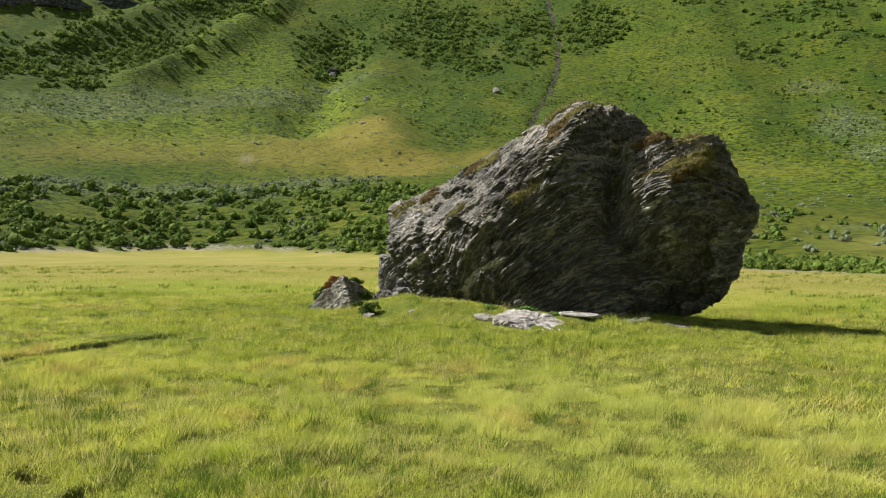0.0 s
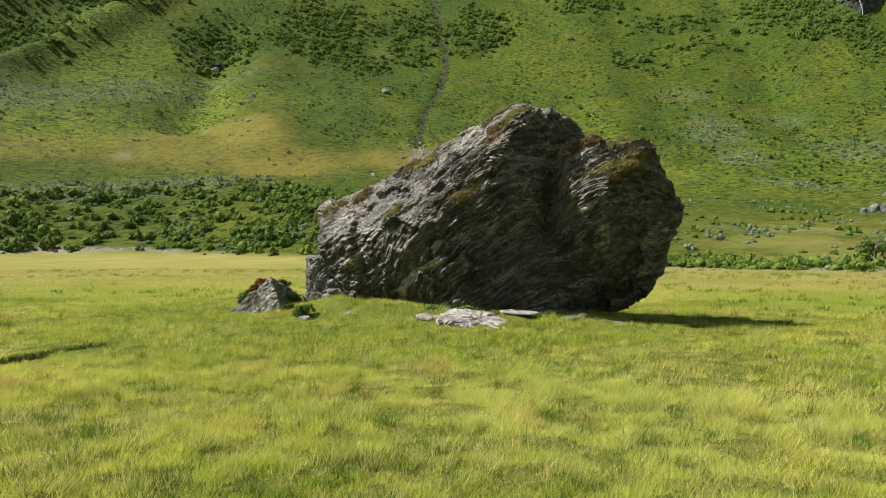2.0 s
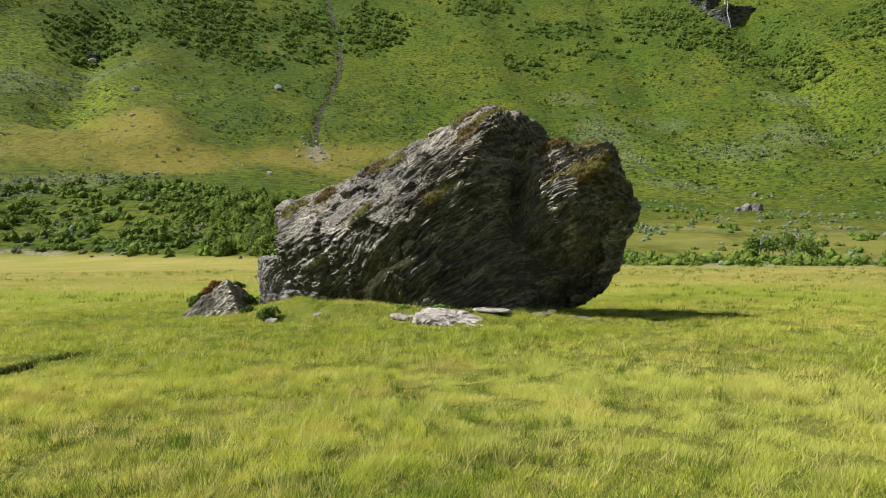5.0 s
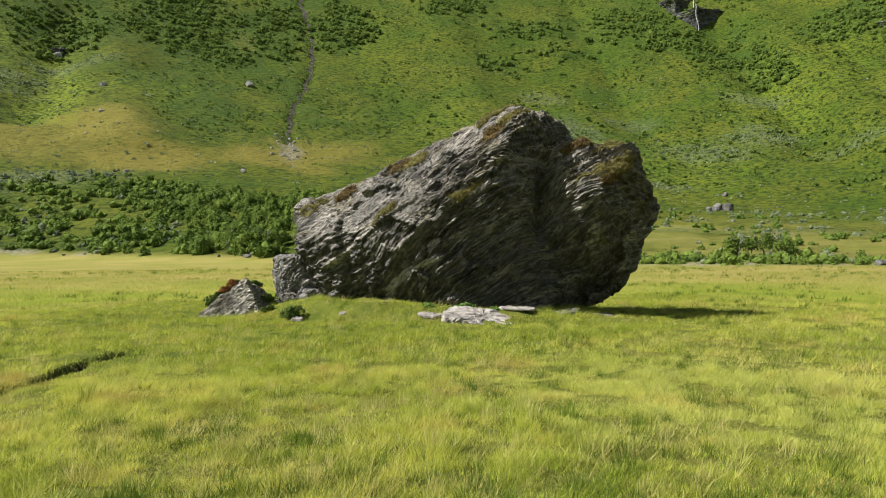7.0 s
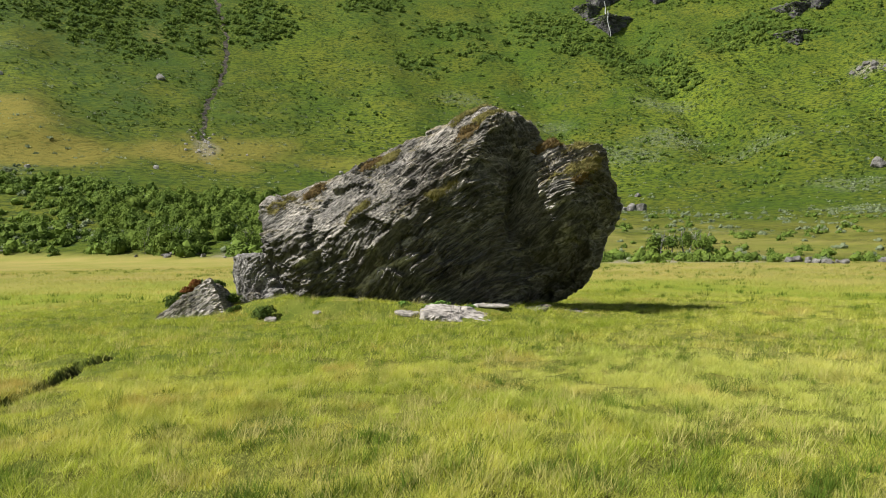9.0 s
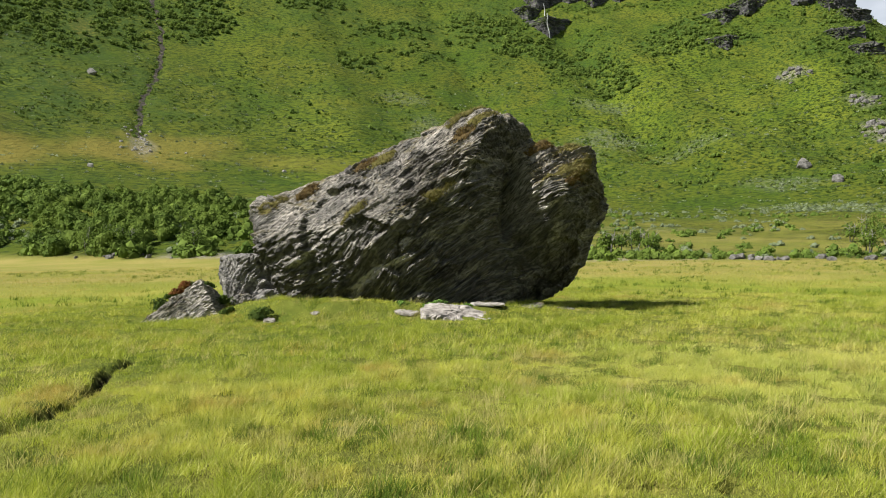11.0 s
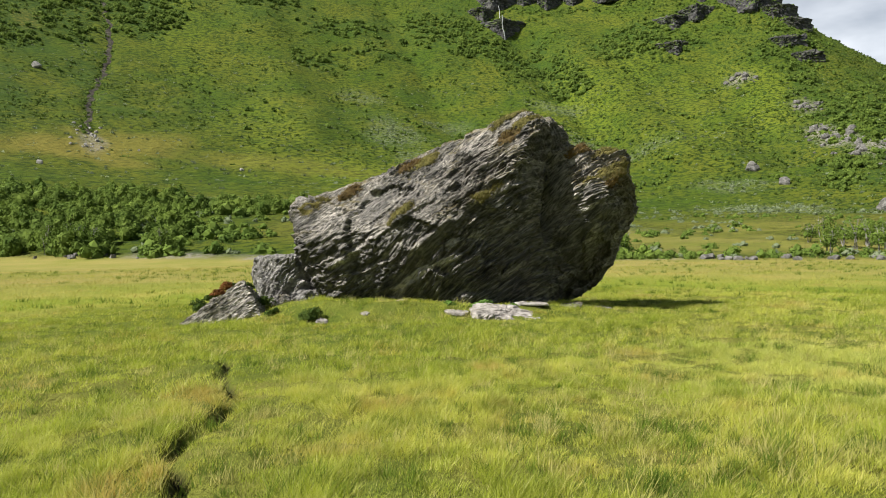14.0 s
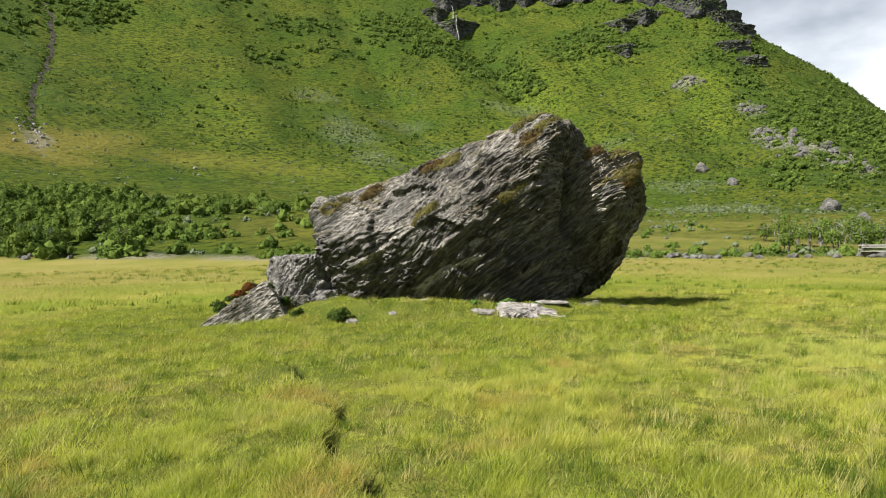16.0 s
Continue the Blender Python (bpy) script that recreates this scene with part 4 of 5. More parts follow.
def slab(name, label, middle, size, turn, material, seed, fold=(0.1, -0.2, 1), relief=0.6, corner=0.7):
    """A thin broken plate: size is length, width, thickness; turn is degrees about z, then the tilts."""
    m = Euler([radians(a) for a in turn]).to_matrix()
    l, w, t = size
    g = np.random.default_rng(seed)
    feet = [m @ Vector(v) for v in ((0, 0, t), (0, 0, -t), (l * 0.95, 0.15 * l, 0), (-l, 0.1 * w, 0.02), (0.1 * w, w, 0), (-0.1, -w, 0.04), (l * corner, -w * corner, 0), (-l * 0.85 * corner, w * 1.05 * corner, 0.02), (-l * 0.86 * corner, -w * corner, 0))]
    return block(name, label, "rock slab", middle, np.array(feet), material, 26, relief, 0.32, seed, 0.025, fold=m @ Vector(fold))


slab("flat_slab", "pale weathered flat schist slab lying in the grass", (3.75, 27.1, 0.17), (1.35, 0.8, 0.16), (13, 9, -38), PALE_SLATE, 21, (0.25, -0.35, 1), 1.15, 0.95)
slab("flat_slab", "pale broken schist plate lying on a larger slab", (3.25, 27.6, 0.34), (0.75, 0.36, 0.07), (11, 7, -30), PALE_SLATE, 32, (0.2, -0.3, 1), 0.9, 0.9)
slab("flat_slab", "thin pale flat schist plate by the boulder", (5.5, 27.6, 0.46), (0.98, 0.36, 0.06), (-2, 2, -17), PALE_SLATE, 22)
slab("flat_slab", "small pale schist plate propped on the turf", (5.45, 27.4, 0.2), (0.30, 0.2, 0.16), (14, 8, -60), PALE_SLATE, 23)
slab("flat_slab", "thin grey schist plate at the edge of a slab", (2.2, 28.2, 0.3), (0.6, 0.3, 0.07), (5, 2, -30), PALE_SLATE, 24)
# plates in the overhang's shade, coloured darker than the sunlit pale ones
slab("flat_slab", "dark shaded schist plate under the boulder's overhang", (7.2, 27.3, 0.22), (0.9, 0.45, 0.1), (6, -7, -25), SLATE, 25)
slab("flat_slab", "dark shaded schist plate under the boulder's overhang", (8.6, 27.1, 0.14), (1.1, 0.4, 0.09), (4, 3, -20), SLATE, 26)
slab("flat_slab", "small pale stone in shaded grass", (9.0, 26.2, 0.06), (0.24, 0.16, 0.08), (4, 3, 20), PALE_SLATE, 27)
slab("flat_slab", "pale narrow schist ledge at the boulder's foot", (0.9, 30.9, 0.52), (0.8, 0.35, 0.09), (8, -6, -35), PALE_SLATE, 28)
slab("flat_slab", "small pale stone beside a dark bush", (-2.35, 30.5, 0.12), (0.30, 0.15, 0.07), (8, -3, 10), PALE_SLATE, 29)
slab("flat_slab", "small pale stone in the turf", (-0.6, 30.3, 0.3), (0.28, 0.14, 0.06), (8, -3, -30), PALE_SLATE, 30)
slab("flat_slab", "small pale stone in the turf", (-0.4, 32.9, 0.52), (0.5, 0.16, 0.06), (4, -3, -30), PALE_SLATE, 31)


def bush(name, label, place, size, count, leaf, material, seed, twigs=5):
    """A low bush: twigs and a ragged crown."""
    b = thing(name, label, "bush", place)
    g = np.random.default_rng(seed)
    bm = bmesh.new()
    for _ in range(twigs):
        a, h = g.uniform(0, 6.28), size[2] * g.uniform(0.5, 0.9)
        m = Matrix.Translation((0, 0, h / 2)) @ Matrix.Rotation(a, 4, "Z") @ Matrix.Rotation(g.uniform(0.2, 0.7), 4, "X")
        bmesh.ops.create_cone(bm, segments=5, radius1=0.012, radius2=0.004, depth=h, matrix=m)
    me = bpy.data.meshes.new("twigs")
    bm.to_mesh(me)
    bm.free()
    me.materials.append(BARK)
    part("twigs", me, b)
    part("foliage", mesh_of("foliage", *crown(seed, count, size, leaf, 9, 0.0, False), material), b)
    return b


bush("bilberry_bush", "dark green bilberry bush in the turf", (-2.35, 31.2, 0.1), (0.66, 0.5, 0.62), 1100, 0.045, LEAF_BUSH, 31)
bush("bilberry_bush", "reddening bilberry bush on the leaning slab", (-4.25, 34.95, 1.15), (0.5, 0.35, 0.42), 900, 0.045, LEAF_RED, 32)
bush("bilberry_bush", "dark green bilberry bush behind the leaning slab", (-5.2, 35.9, 0.3), (0.6, 0.45, 0.5), 900, 0.05, LEAF_BUSH, 33)
bush("bilberry_bush", "dark green bilberry bush on the leaning slab", (-3.45, 35.2, 1.1), (0.65, 0.5, 0.42), 900, 0.05, LEAF_BUSH, 34)
bush("bilberry_bush", "dark green bilberry bush at the slab's shaded end", (-2.9, 34.6, 0.5), (0.6, 0.5, 0.5), 700, 0.05, LEAF_BUSH, 35)
bush("bilberry_bush", "dark green bilberry bush below the leaning slab", (-3.0, 33.3, 0.2), (0.45, 0.35, 0.35), 500, 0.045, LEAF_BUSH, 36)
bush("bilberry_bush", "olive bilberry bush along the slab's upper edge", (-4.75, 35.45, 0.75), (0.5, 0.35, 0.4), 700, 0.045, LEAF_BUSH, 40)
bush("bilberry_bush", "reddish bilberry bush along the slab's upper edge", (-4.55, 35.2, 0.95), (0.4, 0.3, 0.36), 500, 0.045, LEAF_RED, 41)
bush("bilberry_bush", "olive bilberry bush behind the slab's crest", (-4.0, 35.0, 1.2), (0.5, 0.35, 0.4), 600, 0.045, LEAF_BUSH, 42)
bush("herb_patch", "fresh green leafy herbs behind the pale slab", (3.5, 28.35, 0.4), (0.9, 0.4, 0.34), 900, 0.05, HERB, 37)
bush("herb_patch", "fresh green leafy herbs behind the pale slab", (4.6, 27.75, 0.35), (0.55, 0.3, 0.3), 600, 0.05, HERB, 38)
bush("herb_patch", "fresh green leafy herbs at the boulder's foot", (2.5, 28.9, 0.5), (0.5, 0.3, 0.24), 400, 0.045, HERB, 39)


# ---- meadow grass ----
def meadow(name, label, r0, r1, count, wide, tall, material, seed, lush=False):
    g = np.random.default_rng(seed)
    n = int(count * 2.1)
    az, r = g.uniform(-50, 84, n), np.sqrt(g.uniform(r0**2, r1**2, n))
    x, y = polar(az, r)
    clump = flat(x, y, 0.5, 2, 50)
    fresh = greener(x, y)
    k = np.where(g.uniform(0, 1, n) < (0.30 + 0.9 * step(0.34, 0.66, clump)) * (np.clip(fresh, 0.03, 1) if lush else np.clip(1.1 - 0.75 * fresh, 0.2, 1)))[0][:count]
    x, y, clump = x[k], y[k], clump[k]
    keep = np.ones(len(x), bool)
    trim = np.ones(len(x))
    close = np.where((x < -6) & (x > -14) & (y > 13) & (y < 28) | (np.hypot(x + 4.3, y - 10.4) < 1.5))[0]
    keep[close] = ditch_depth(x[close], y[close]) < 0.10
    trim[close] = np.clip(near_line(x[close], y[close], [(a + 0.5, b - 0.3) for a, b in DITCH])[0] / 0.7, 0.45, 1)
    close = np.where(np.hypot(x - 3, y - 31) < 12)[0]
    for b in STONE_BODIES:
        keep[close] &= b(np.stack([x[close], y[close], 0 * close + 0.5], 1)) > 0.05
    x, y, clump, trim = x[keep], y[keep], clump[keep], trim[keep]
    field, k = flat(x, y, 3.4, 3, 51), x
    h = tall * (0.35 + 1.0 * step(0.28, 0.74, clump)) * (0.6 + 0.7 * step(0.3, 0.72, field)) * g.uniform(0.6, 1.25, len(k)) * trim
    return stuff(name, blades(x, y, height(x, y), h, wide * g.uniform(0.7, 1.3, len(k)), 1.0, 0.7, (0.04, -0.06)), material, label, "grass")


STONE_BODIES = [Body(BOULDER_MIDDLE, BOULDER_FEET), Body(HEAD_MIDDLE, HEAD_FEET), Body(DOME_MIDDLE, DOME_FEET), Body((3.75, 26.95, 0.4), round_feet((1.15, 0.9, 0.6), 3)), Body((-4.6, 35.3, 0.3), round_feet((1.2, 1.2, 0.9), 4)), Body((-5.7, 35.9, 0.3), round_feet((0.8, 0.7, 0.9), 4)),
                Body((5.5, 27.3, 0.4), round_feet((0.9, 0.6, 0.4), 3))]
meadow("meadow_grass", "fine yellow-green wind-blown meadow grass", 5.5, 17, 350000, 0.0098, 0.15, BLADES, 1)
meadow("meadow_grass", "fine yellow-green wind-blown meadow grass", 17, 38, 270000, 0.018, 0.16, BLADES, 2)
meadow("meadow_grass", "yellow-green meadow grass further across the flat", 38, 100, 120000, 0.037, 0.15, DRY_BLADES, 3)
meadow("fresh_grass", "fresh green grass in damp hollows", 5.5, 17, 105000, 0.012, 0.16, GREEN_BLADES, 4, True)
meadow("fresh_grass", "fresh green grass in damp hollows", 17, 42, 130000, 0.021, 0.16, GREEN_BLADES, 5, True)


def rough_turf(count, seed):
    g = np.random.default_rng(seed)
    az, r = g.uniform(84, 310, count), np.sqrt(g.uniform(0.0, 30.0**2, count))
    x, y = polar(az, r)
    stuff("meadow_grass", blades(x, y, height(x, y), 0.2 * g.uniform(0.4, 1.2, count), np.full(count, 0.03), 0.9, 0.6, (0.15, -0.1)), BLADES, "yellow-green meadow grass on the near flat", "grass")


rough_turf(26000, 77)


def tussocks(name, label, count, blade_count, tall, wide, material, seed, r1=34):
    g = np.random.default_rng(seed)
    az, r = g.uniform(-46, 80, count), 7 + (r1 - 7) * g.uniform(0, 1, count) ** 1.3
    x, y = polar(az, r)
    keep = flat(x, y, 2.2, 3, seed + 60) > 0.46
    for b in STONE_BODIES:
        keep &= b(np.stack([x, y, 0 * x + 0.5], 1)) > 0.25
    x, y = x[keep], y[keep]
    size = g.uniform(0.5, 1.3, len(x))
    bx = np.repeat(x, blade_count) + g.normal(size=len(x) * blade_count) * 0.09 * np.repeat(size, blade_count)
    by = np.repeat(y, blade_count) + g.normal(size=len(x) * blade_count) * 0.09 * np.repeat(size, blade_count)
    h = tall * np.repeat(size, blade_count) * g.uniform(0.5, 1.1, len(bx))
    stuff(name, blades(bx, by, height(bx, by), h, np.full(len(bx), wide), 0.8, 0.55, (0.1, -0.05)), material, label, "grass")


def far_tussocks(count, seed):
    """Low dark tussocks dotted over the far flat."""
    g = np.random.default_rng(seed)
    az, r = g.uniform(-46, 80, count), np.sqrt(g.uniform(30.0**2, 98.0**2, count))
    x, y = polar(az, r)
    keep = (flat(x, y, 8, 3, 63) > 0.47) & (np.hypot(x - 4, y - 31) > 11)
    x, y, r = (np.repeat(k[keep], 14) for k in (x, y, r))
    x, y = x + g.normal(size=len(x)) * 0.2, y + g.normal(size=len(x)) * 0.12
    stuff("far_tussocks", blades(x, y, height(x, y), 0.26 * g.uniform(0.5, 1.2, len(x)), np.full(len(x), 0.05), 0.8, 0.6, (0.1, 0)), RUSH, "dark tussocks dotted over the far flat", "grass")


far_tussocks(1900, 88)
tussocks("rush_tussocks", "dark green tussocks standing out of the meadow grass", 1500, 34, 0.24, 0.014, RUSH, 11)
tussocks("pale_tussocks", "pale bleached grass tussocks in the meadow", 1300, 26, 0.34, 0.011, PALE_BLADES, 12)


# ---- scrub and trees across the stream ----
WOOD = [crown(160 + k, 44, (1.0, 1.0, 1.0), 0.13, 3) for k in range(5)]
BIRCH = [crown(100 + k, 430, (1.0, 1.0, 1.25), 0.064, 10, 0.1) for k in range(5)]
SCRUB = [crown(120 + k, 105, (1.0, 1.0, 0.95), 0.085, 5) for k in range(5)]
HEATH = [crown(140 + k, 9, (1.25, 1.25, 0.55), 0.34, 4, 0.0, False) for k in range(5)]


def sown(az0, az1, r0, r1, count, density, seed):
    """Places in a ring sector where density(az, r, x, y) allows it."""
    g = np.random.default_rng(seed)
    az, r = g.uniform(az0, az1, count), np.sqrt(g.uniform(r0**2, r1**2, count))
    x, y = polar(az, r)
    keep = g.uniform(0, 1, count) < density(az, r, x, y)
    return az[keep], r[keep], x[keep], y[keep], g


def grown(name, label, category, kinds, places, size, material, sink=0.15):
    az, r, x, y, g = places
    s = size[0] + (size[1] - size[0]) * g.uniform(0, 1, len(x)) ** 1.6
    arrays = scatter(kinds, g.integers(0, len(kinds), len(x)), x, y, height(x, y) - sink * s, s, g.uniform(0, 6.28, len(x)))
    return stuff(name, arrays, material, label, category)


def bank(az, r, x, y):
    re = np.interp(az, AZ, R_EDGE)
    rt = np.interp(az, [-50, -2, 6, 12, 26, 30], [250, 248, 215, 195, 205, 190])
    f = step(1.0, 4.0, r - re) * step(rt + 6, rt - 6, r)
    gaps = step(0.30, 0.42, flat(x, y, 13, 3, 81))
    return f * gaps * np.interp(az, [-50, 6, 13, 16, 28], [1, 1, 0.9, 0.32, 0.2])


def tall_bank(az, r, x, y):
    re = np.interp(az, AZ, R_EDGE)
    return step(2, 6, r - re) * step(215, 195, r) * step(-1, 4, az) * step(15, 11, az) * step(0.3, 0.42, flat(x, y, 9, 3, 82)) + step(1.4, 0.8, np.hypot((az - 21) / 5.0, (r - 182) / 9)) * 0.6


def flats(az, r, x, y):
    re = np.interp(az, AZ, R_EDGE)
    row = step(1.0, 2.5, r - re) * step(16, 9, r - re)
    return row * step(0.28, 0.42, flat(x, y, 10, 3, 83)) * step(22, 30, az) * np.interp(az, [30, 46, 52, 58, 62], [1, 1, 0.6, 0.4, 1]) + 0.18 * step(0.5, 0.62, flat(x, y, 14, 3, 84)) * step(28, 32, az)


grown("bank_scrub", "dense dark green birch and willow scrub on the stream bank", "shrubs", SCRUB, sown(-48, 30, 92, 260, 3300, bank, 1), (1.8, 4.6), LEAF_DARK)
grown("willow_scrub", "grey-green downy willow scrub on the stream bank", "shrubs", SCRUB, sown(-48, 32, 92, 262, 3000, lambda a, r, x, y: np.maximum(bank(a, r, x, y) * step(0.45, 0.62, flat(x, y, 13, 3, 85)), 0.9 * spots(WILLOWS[2:4], a, r, flat(x, y, 16, 4, 11))), 2), (1.0, 2.4), LEAF_GREY)
grown("birch_wood", "dense green mountain birches on the stream bank", "trees", BIRCH, sown(-4, 28, 95, 220, 950, tall_bank, 3), (2.4, 4.8), LEAF_WOOD)
grown("flats_scrub", "dark green willow scrub along the stream flats", "shrubs", SCRUB, sown(22, 80, 92, 230, 4200, flats, 4), (0.9, 2.5), LEAF_DARK)
grown("stream_hedge", "dense grey-green willow hedge along the stream", "shrubs", SCRUB, sown(20, 52, 92, 122, 2600, lambda a, r, x, y: 0.55 * step(0.5, 2.0, r - np.interp(a, AZ, R_EDGE)) * step(11, 6, r - np.interp(a, AZ, R_EDGE)) * step(0.30, 0.42, flat(x, y, 7, 3, 89)) * np.interp(a, [20, 26, 44, 52], [0.2, 1, 1, 0.25]), 10), (1.0, 2.4), LEAF_WOOD)
grown("flats_willow", "grey-green willow scrub along the stream flats", "shrubs", SCRUB, sown(26, 80, 94, 260, 2800, lambda a, r, x, y: np.maximum(0.6 * flats(a, r, x, y), 0.5 * step(0.46, 0.6, flat(x, y, 15, 3, 86)) * step(115, 150, r)), 5), (0.7, 1.8), LEAF_GREY)
ragged_of = lambda x, y: flat(x, y, 16, 4, 11)  # noqa: E731
grown("hillside_wood", "dark green birch wood on the mountainside", "trees", WOOD, sown(-34, 80, 290, 600, 36000, lambda a, r, x, y: 0.75 * spots(WOODS + GROVES, a, r, ragged_of(x, y)) + 0.6 * spots(THICKETS, a, r, ragged_of(x, y)), 6), (2.0, 5.0), LEAF_WOOD)
grown("hillside_birch", "single dark birch shrubs scattered over the mountainside", "shrubs", WOOD, sown(16, 76, 300, 575, 9000, lambda a, r, x, y: 0.28 * step(0.46, 0.62, flat(x, y, 34, 4, 88)) * (0.35 + 0.65 * step(38, 50, a)) + 0.012, 9), (1.3, 3.6), LEAF_DARK)
grown("hillside_scrub", "scattered dark scrub on the mountainside", "shrubs", HEATH, sown(-34, 80, 240, 600, 85000, lambda a, r, x, y: np.interp(a, [-34, -6, -3, 9, 14, 34, 44], [0.12, 0.14, 0.42, 0.42, 0.3, 0.3, 0.45]) * step(0.38, 0.56, flat(x, y, 26, 4, 87)) * step(270, 345, r) * (1 - 0.85 * spots(DRY, a, r, ragged_of(x, y))) + 0.3 * step(58, 66, a), 7), (0.8, 2.1), LEAF_HEATH)
grown("hillside_willow", "grey-green willow scrub streaked down the mountainside", "shrubs", HEATH, sown(-34, 80, 235, 460, 44000, lambda a, r, x, y: 0.95 * spots(WILLOWS + WILLOW_STREAKS, a, r, ragged_of(x, y)) + 0.07, 8), (0.6, 1.8), LEAF_GREY)


def birch_tree(place, tall, seed, label="slender pale-stemmed mountain birch by the stream"):
    """A birch: several tapered leaning stems, limbs, and a crown of many leaf clumps."""
    g = np.random.default_rng(seed)
    tree = thing("birch_tree", label, "tree", place, "birches by the stream")
    bm = bmesh.new()

    def limb(a, b, r0, r1):
        d = b - a
        m = Matrix.Translation((a + b) / 2) @ d.to_track_quat("Z", "Y").to_matrix().to_4x4()
        bmesh.ops.create_cone(bm, segments=6, radius1=r0, radius2=r1, depth=d.length, matrix=m)

    for _ in range(3):
        foot = Vector((g.normal() * 0.25, g.normal() * 0.25, -0.2))
        knee = foot + Vector((g.normal() * 0.3, g.normal() * 0.3, tall * 0.4))
        top = knee + Vector((g.normal() * 0.4, g.normal() * 0.4, tall * 0.45))
        limb(foot, knee, 0.10, 0.07)
        limb(knee, top, 0.07, 0.02)
        for _ in range(3):
            a = knee.lerp(top, g.uniform(0, 0.7))
            limb(a, a + Vector((g.normal() * 0.7, g.normal() * 0.7, g.uniform(0.4, 1.0))), 0.03, 0.01)
    me = bpy.data.meshes.new("trunk")
    bm.to_mesh(me)
    bm.free()
    me.materials.append(BARK)
    part("trunk", me, tree, "pale grey birch stems")
    v, f = crown(seed + 50, 620, (tall * 0.48, tall * 0.48, tall * 0.66), 0.15, 13, 0.1, False)
    v[:, 2] += tall * 0.2
    part("crown", mesh_of("crown", v, f, LEAF_DARK), tree, "airy green leaf crown")


g = np.random.default_rng(5)
for k in range(52):
    az = (g.uniform(61, 76) if k < 38 else g.uniform(2, 13) if k < 46 else g.uniform(41, 48))
    r = np.interp(az, AZ, R_EDGE) + (g.uniform(10, 34) if k < 38 else g.uniform(3, 10) if k < 46 else g.uniform(8, 14))
    x, y = polar(az, r)
    birch_tree((float(x), float(y), float(height(np.array([x]), np.array([y]))[0])), g.uniform(3.6, 6.0) if k < 46 else g.uniform(3.2, 4.6), 300 + k)


# ---- cliffs, talus and single stones on the mountainside ----
def stone_mesh(name, size, seed, material, n=16, relief=0.35, scale=1.0):
    dirs, quads = cube_sphere(n)
    p, nrm = surface([Body((0, 0, 0), round_feet(size, seed, 12), 0.05 * max(size))], np.zeros(3), dirs, 2.2 * max(size))
    p = p + nrm * (layered(p + 31.7 * seed, nrm, FOLD, ALONG, ACROSS, scale, seed) * relief)[:, None]
    nn = normals_of(p, quads)
    return mesh_of(name, p, quads if (nn * p).sum() > 0 else quads[:, ::-1], material)


STONES = [stone_mesh("stone", (1.0, 0.8, 0.7), 60 + k, TALUS, 9, 0.4, 0.8) for k in range(6)]
PALE_STONES = [stone_mesh("stone", (1.0, 0.8, 0.7), 60 + k, PALE_STONE, 9, 0.4, 0.8) for k in range(6)]
g = np.random.default_rng(9)


def put_stone(az, r, size, label="pale grey stone lying on the grassy slope", group="stones on the slope", kinds=PALE_STONES):
    x, y = polar(az, r)
    ob = new("slope_stone", kinds[int(g.integers(0, 6))])
    ob.matrix_world = Matrix.Translation((x, y, float(height(np.array([x]), np.array([y]))[0]) + 0.25 * size)) @ Euler((g.normal() * 0.3, g.normal() * 0.3, g.uniform(0, 6.28))).to_matrix().to_4x4() @ Matrix.Scale(size, 4)
    tagged(ob, label, "stone", group)


for az, r, size in [(5.9, 412, 2.6), (-4.4, 383, 1.9), (-4.5, 333, 1.2), (-2.9, 259, 1.0), (5.4, 263, 1.2), (-7.3, 449, 2.6), (58.8, 325, 3.0), (60.9, 304, 2.6), (67.2, 255, 3.6), (42.0, 248, 2.2),
                    (42.8, 249, 2.6), (41.5, 248, 1.5), (42.6, 290, 1.4), (68.8, 201, 2.0), (19.2, 285, 0.9), (12.0, 300, 0.7), (-12.9, 310, 0.7), (-5.5, 300, 0.6), (1.0, 330, 0.6)]:
    put_stone(az, r, size, kinds=PALE_STONES if az < 20 else STONES)
for a, d, wa, wd, k in SCREE[2:8]:
    for _ in range(18):
        put_stone(a + g.normal() * wa * 0.85, d + g.normal() * wd * 0.85, 0.5 + 1.9 * g.uniform() ** 2, "grey boulder in a talus field", "talus boulders", STONES)
for _ in range(34):
    put_stone(8.9 + g.normal() * 0.5, g.uniform(290, 330), g.uniform(0.3, 0.8), "pale stone washed out below the gully", "gully stones")
for k in range(46):
    az = g.choice([-17, -6, 6, 9, 53, 57, 61, 66]) + g.normal() * 1.6
    put_stone(az, np.interp(az, AZ, R_EDGE) + g.uniform(-1, 4), g.uniform(0.25, 0.7), "grey rounded stone on the stream bank", "stream stones", STONES)


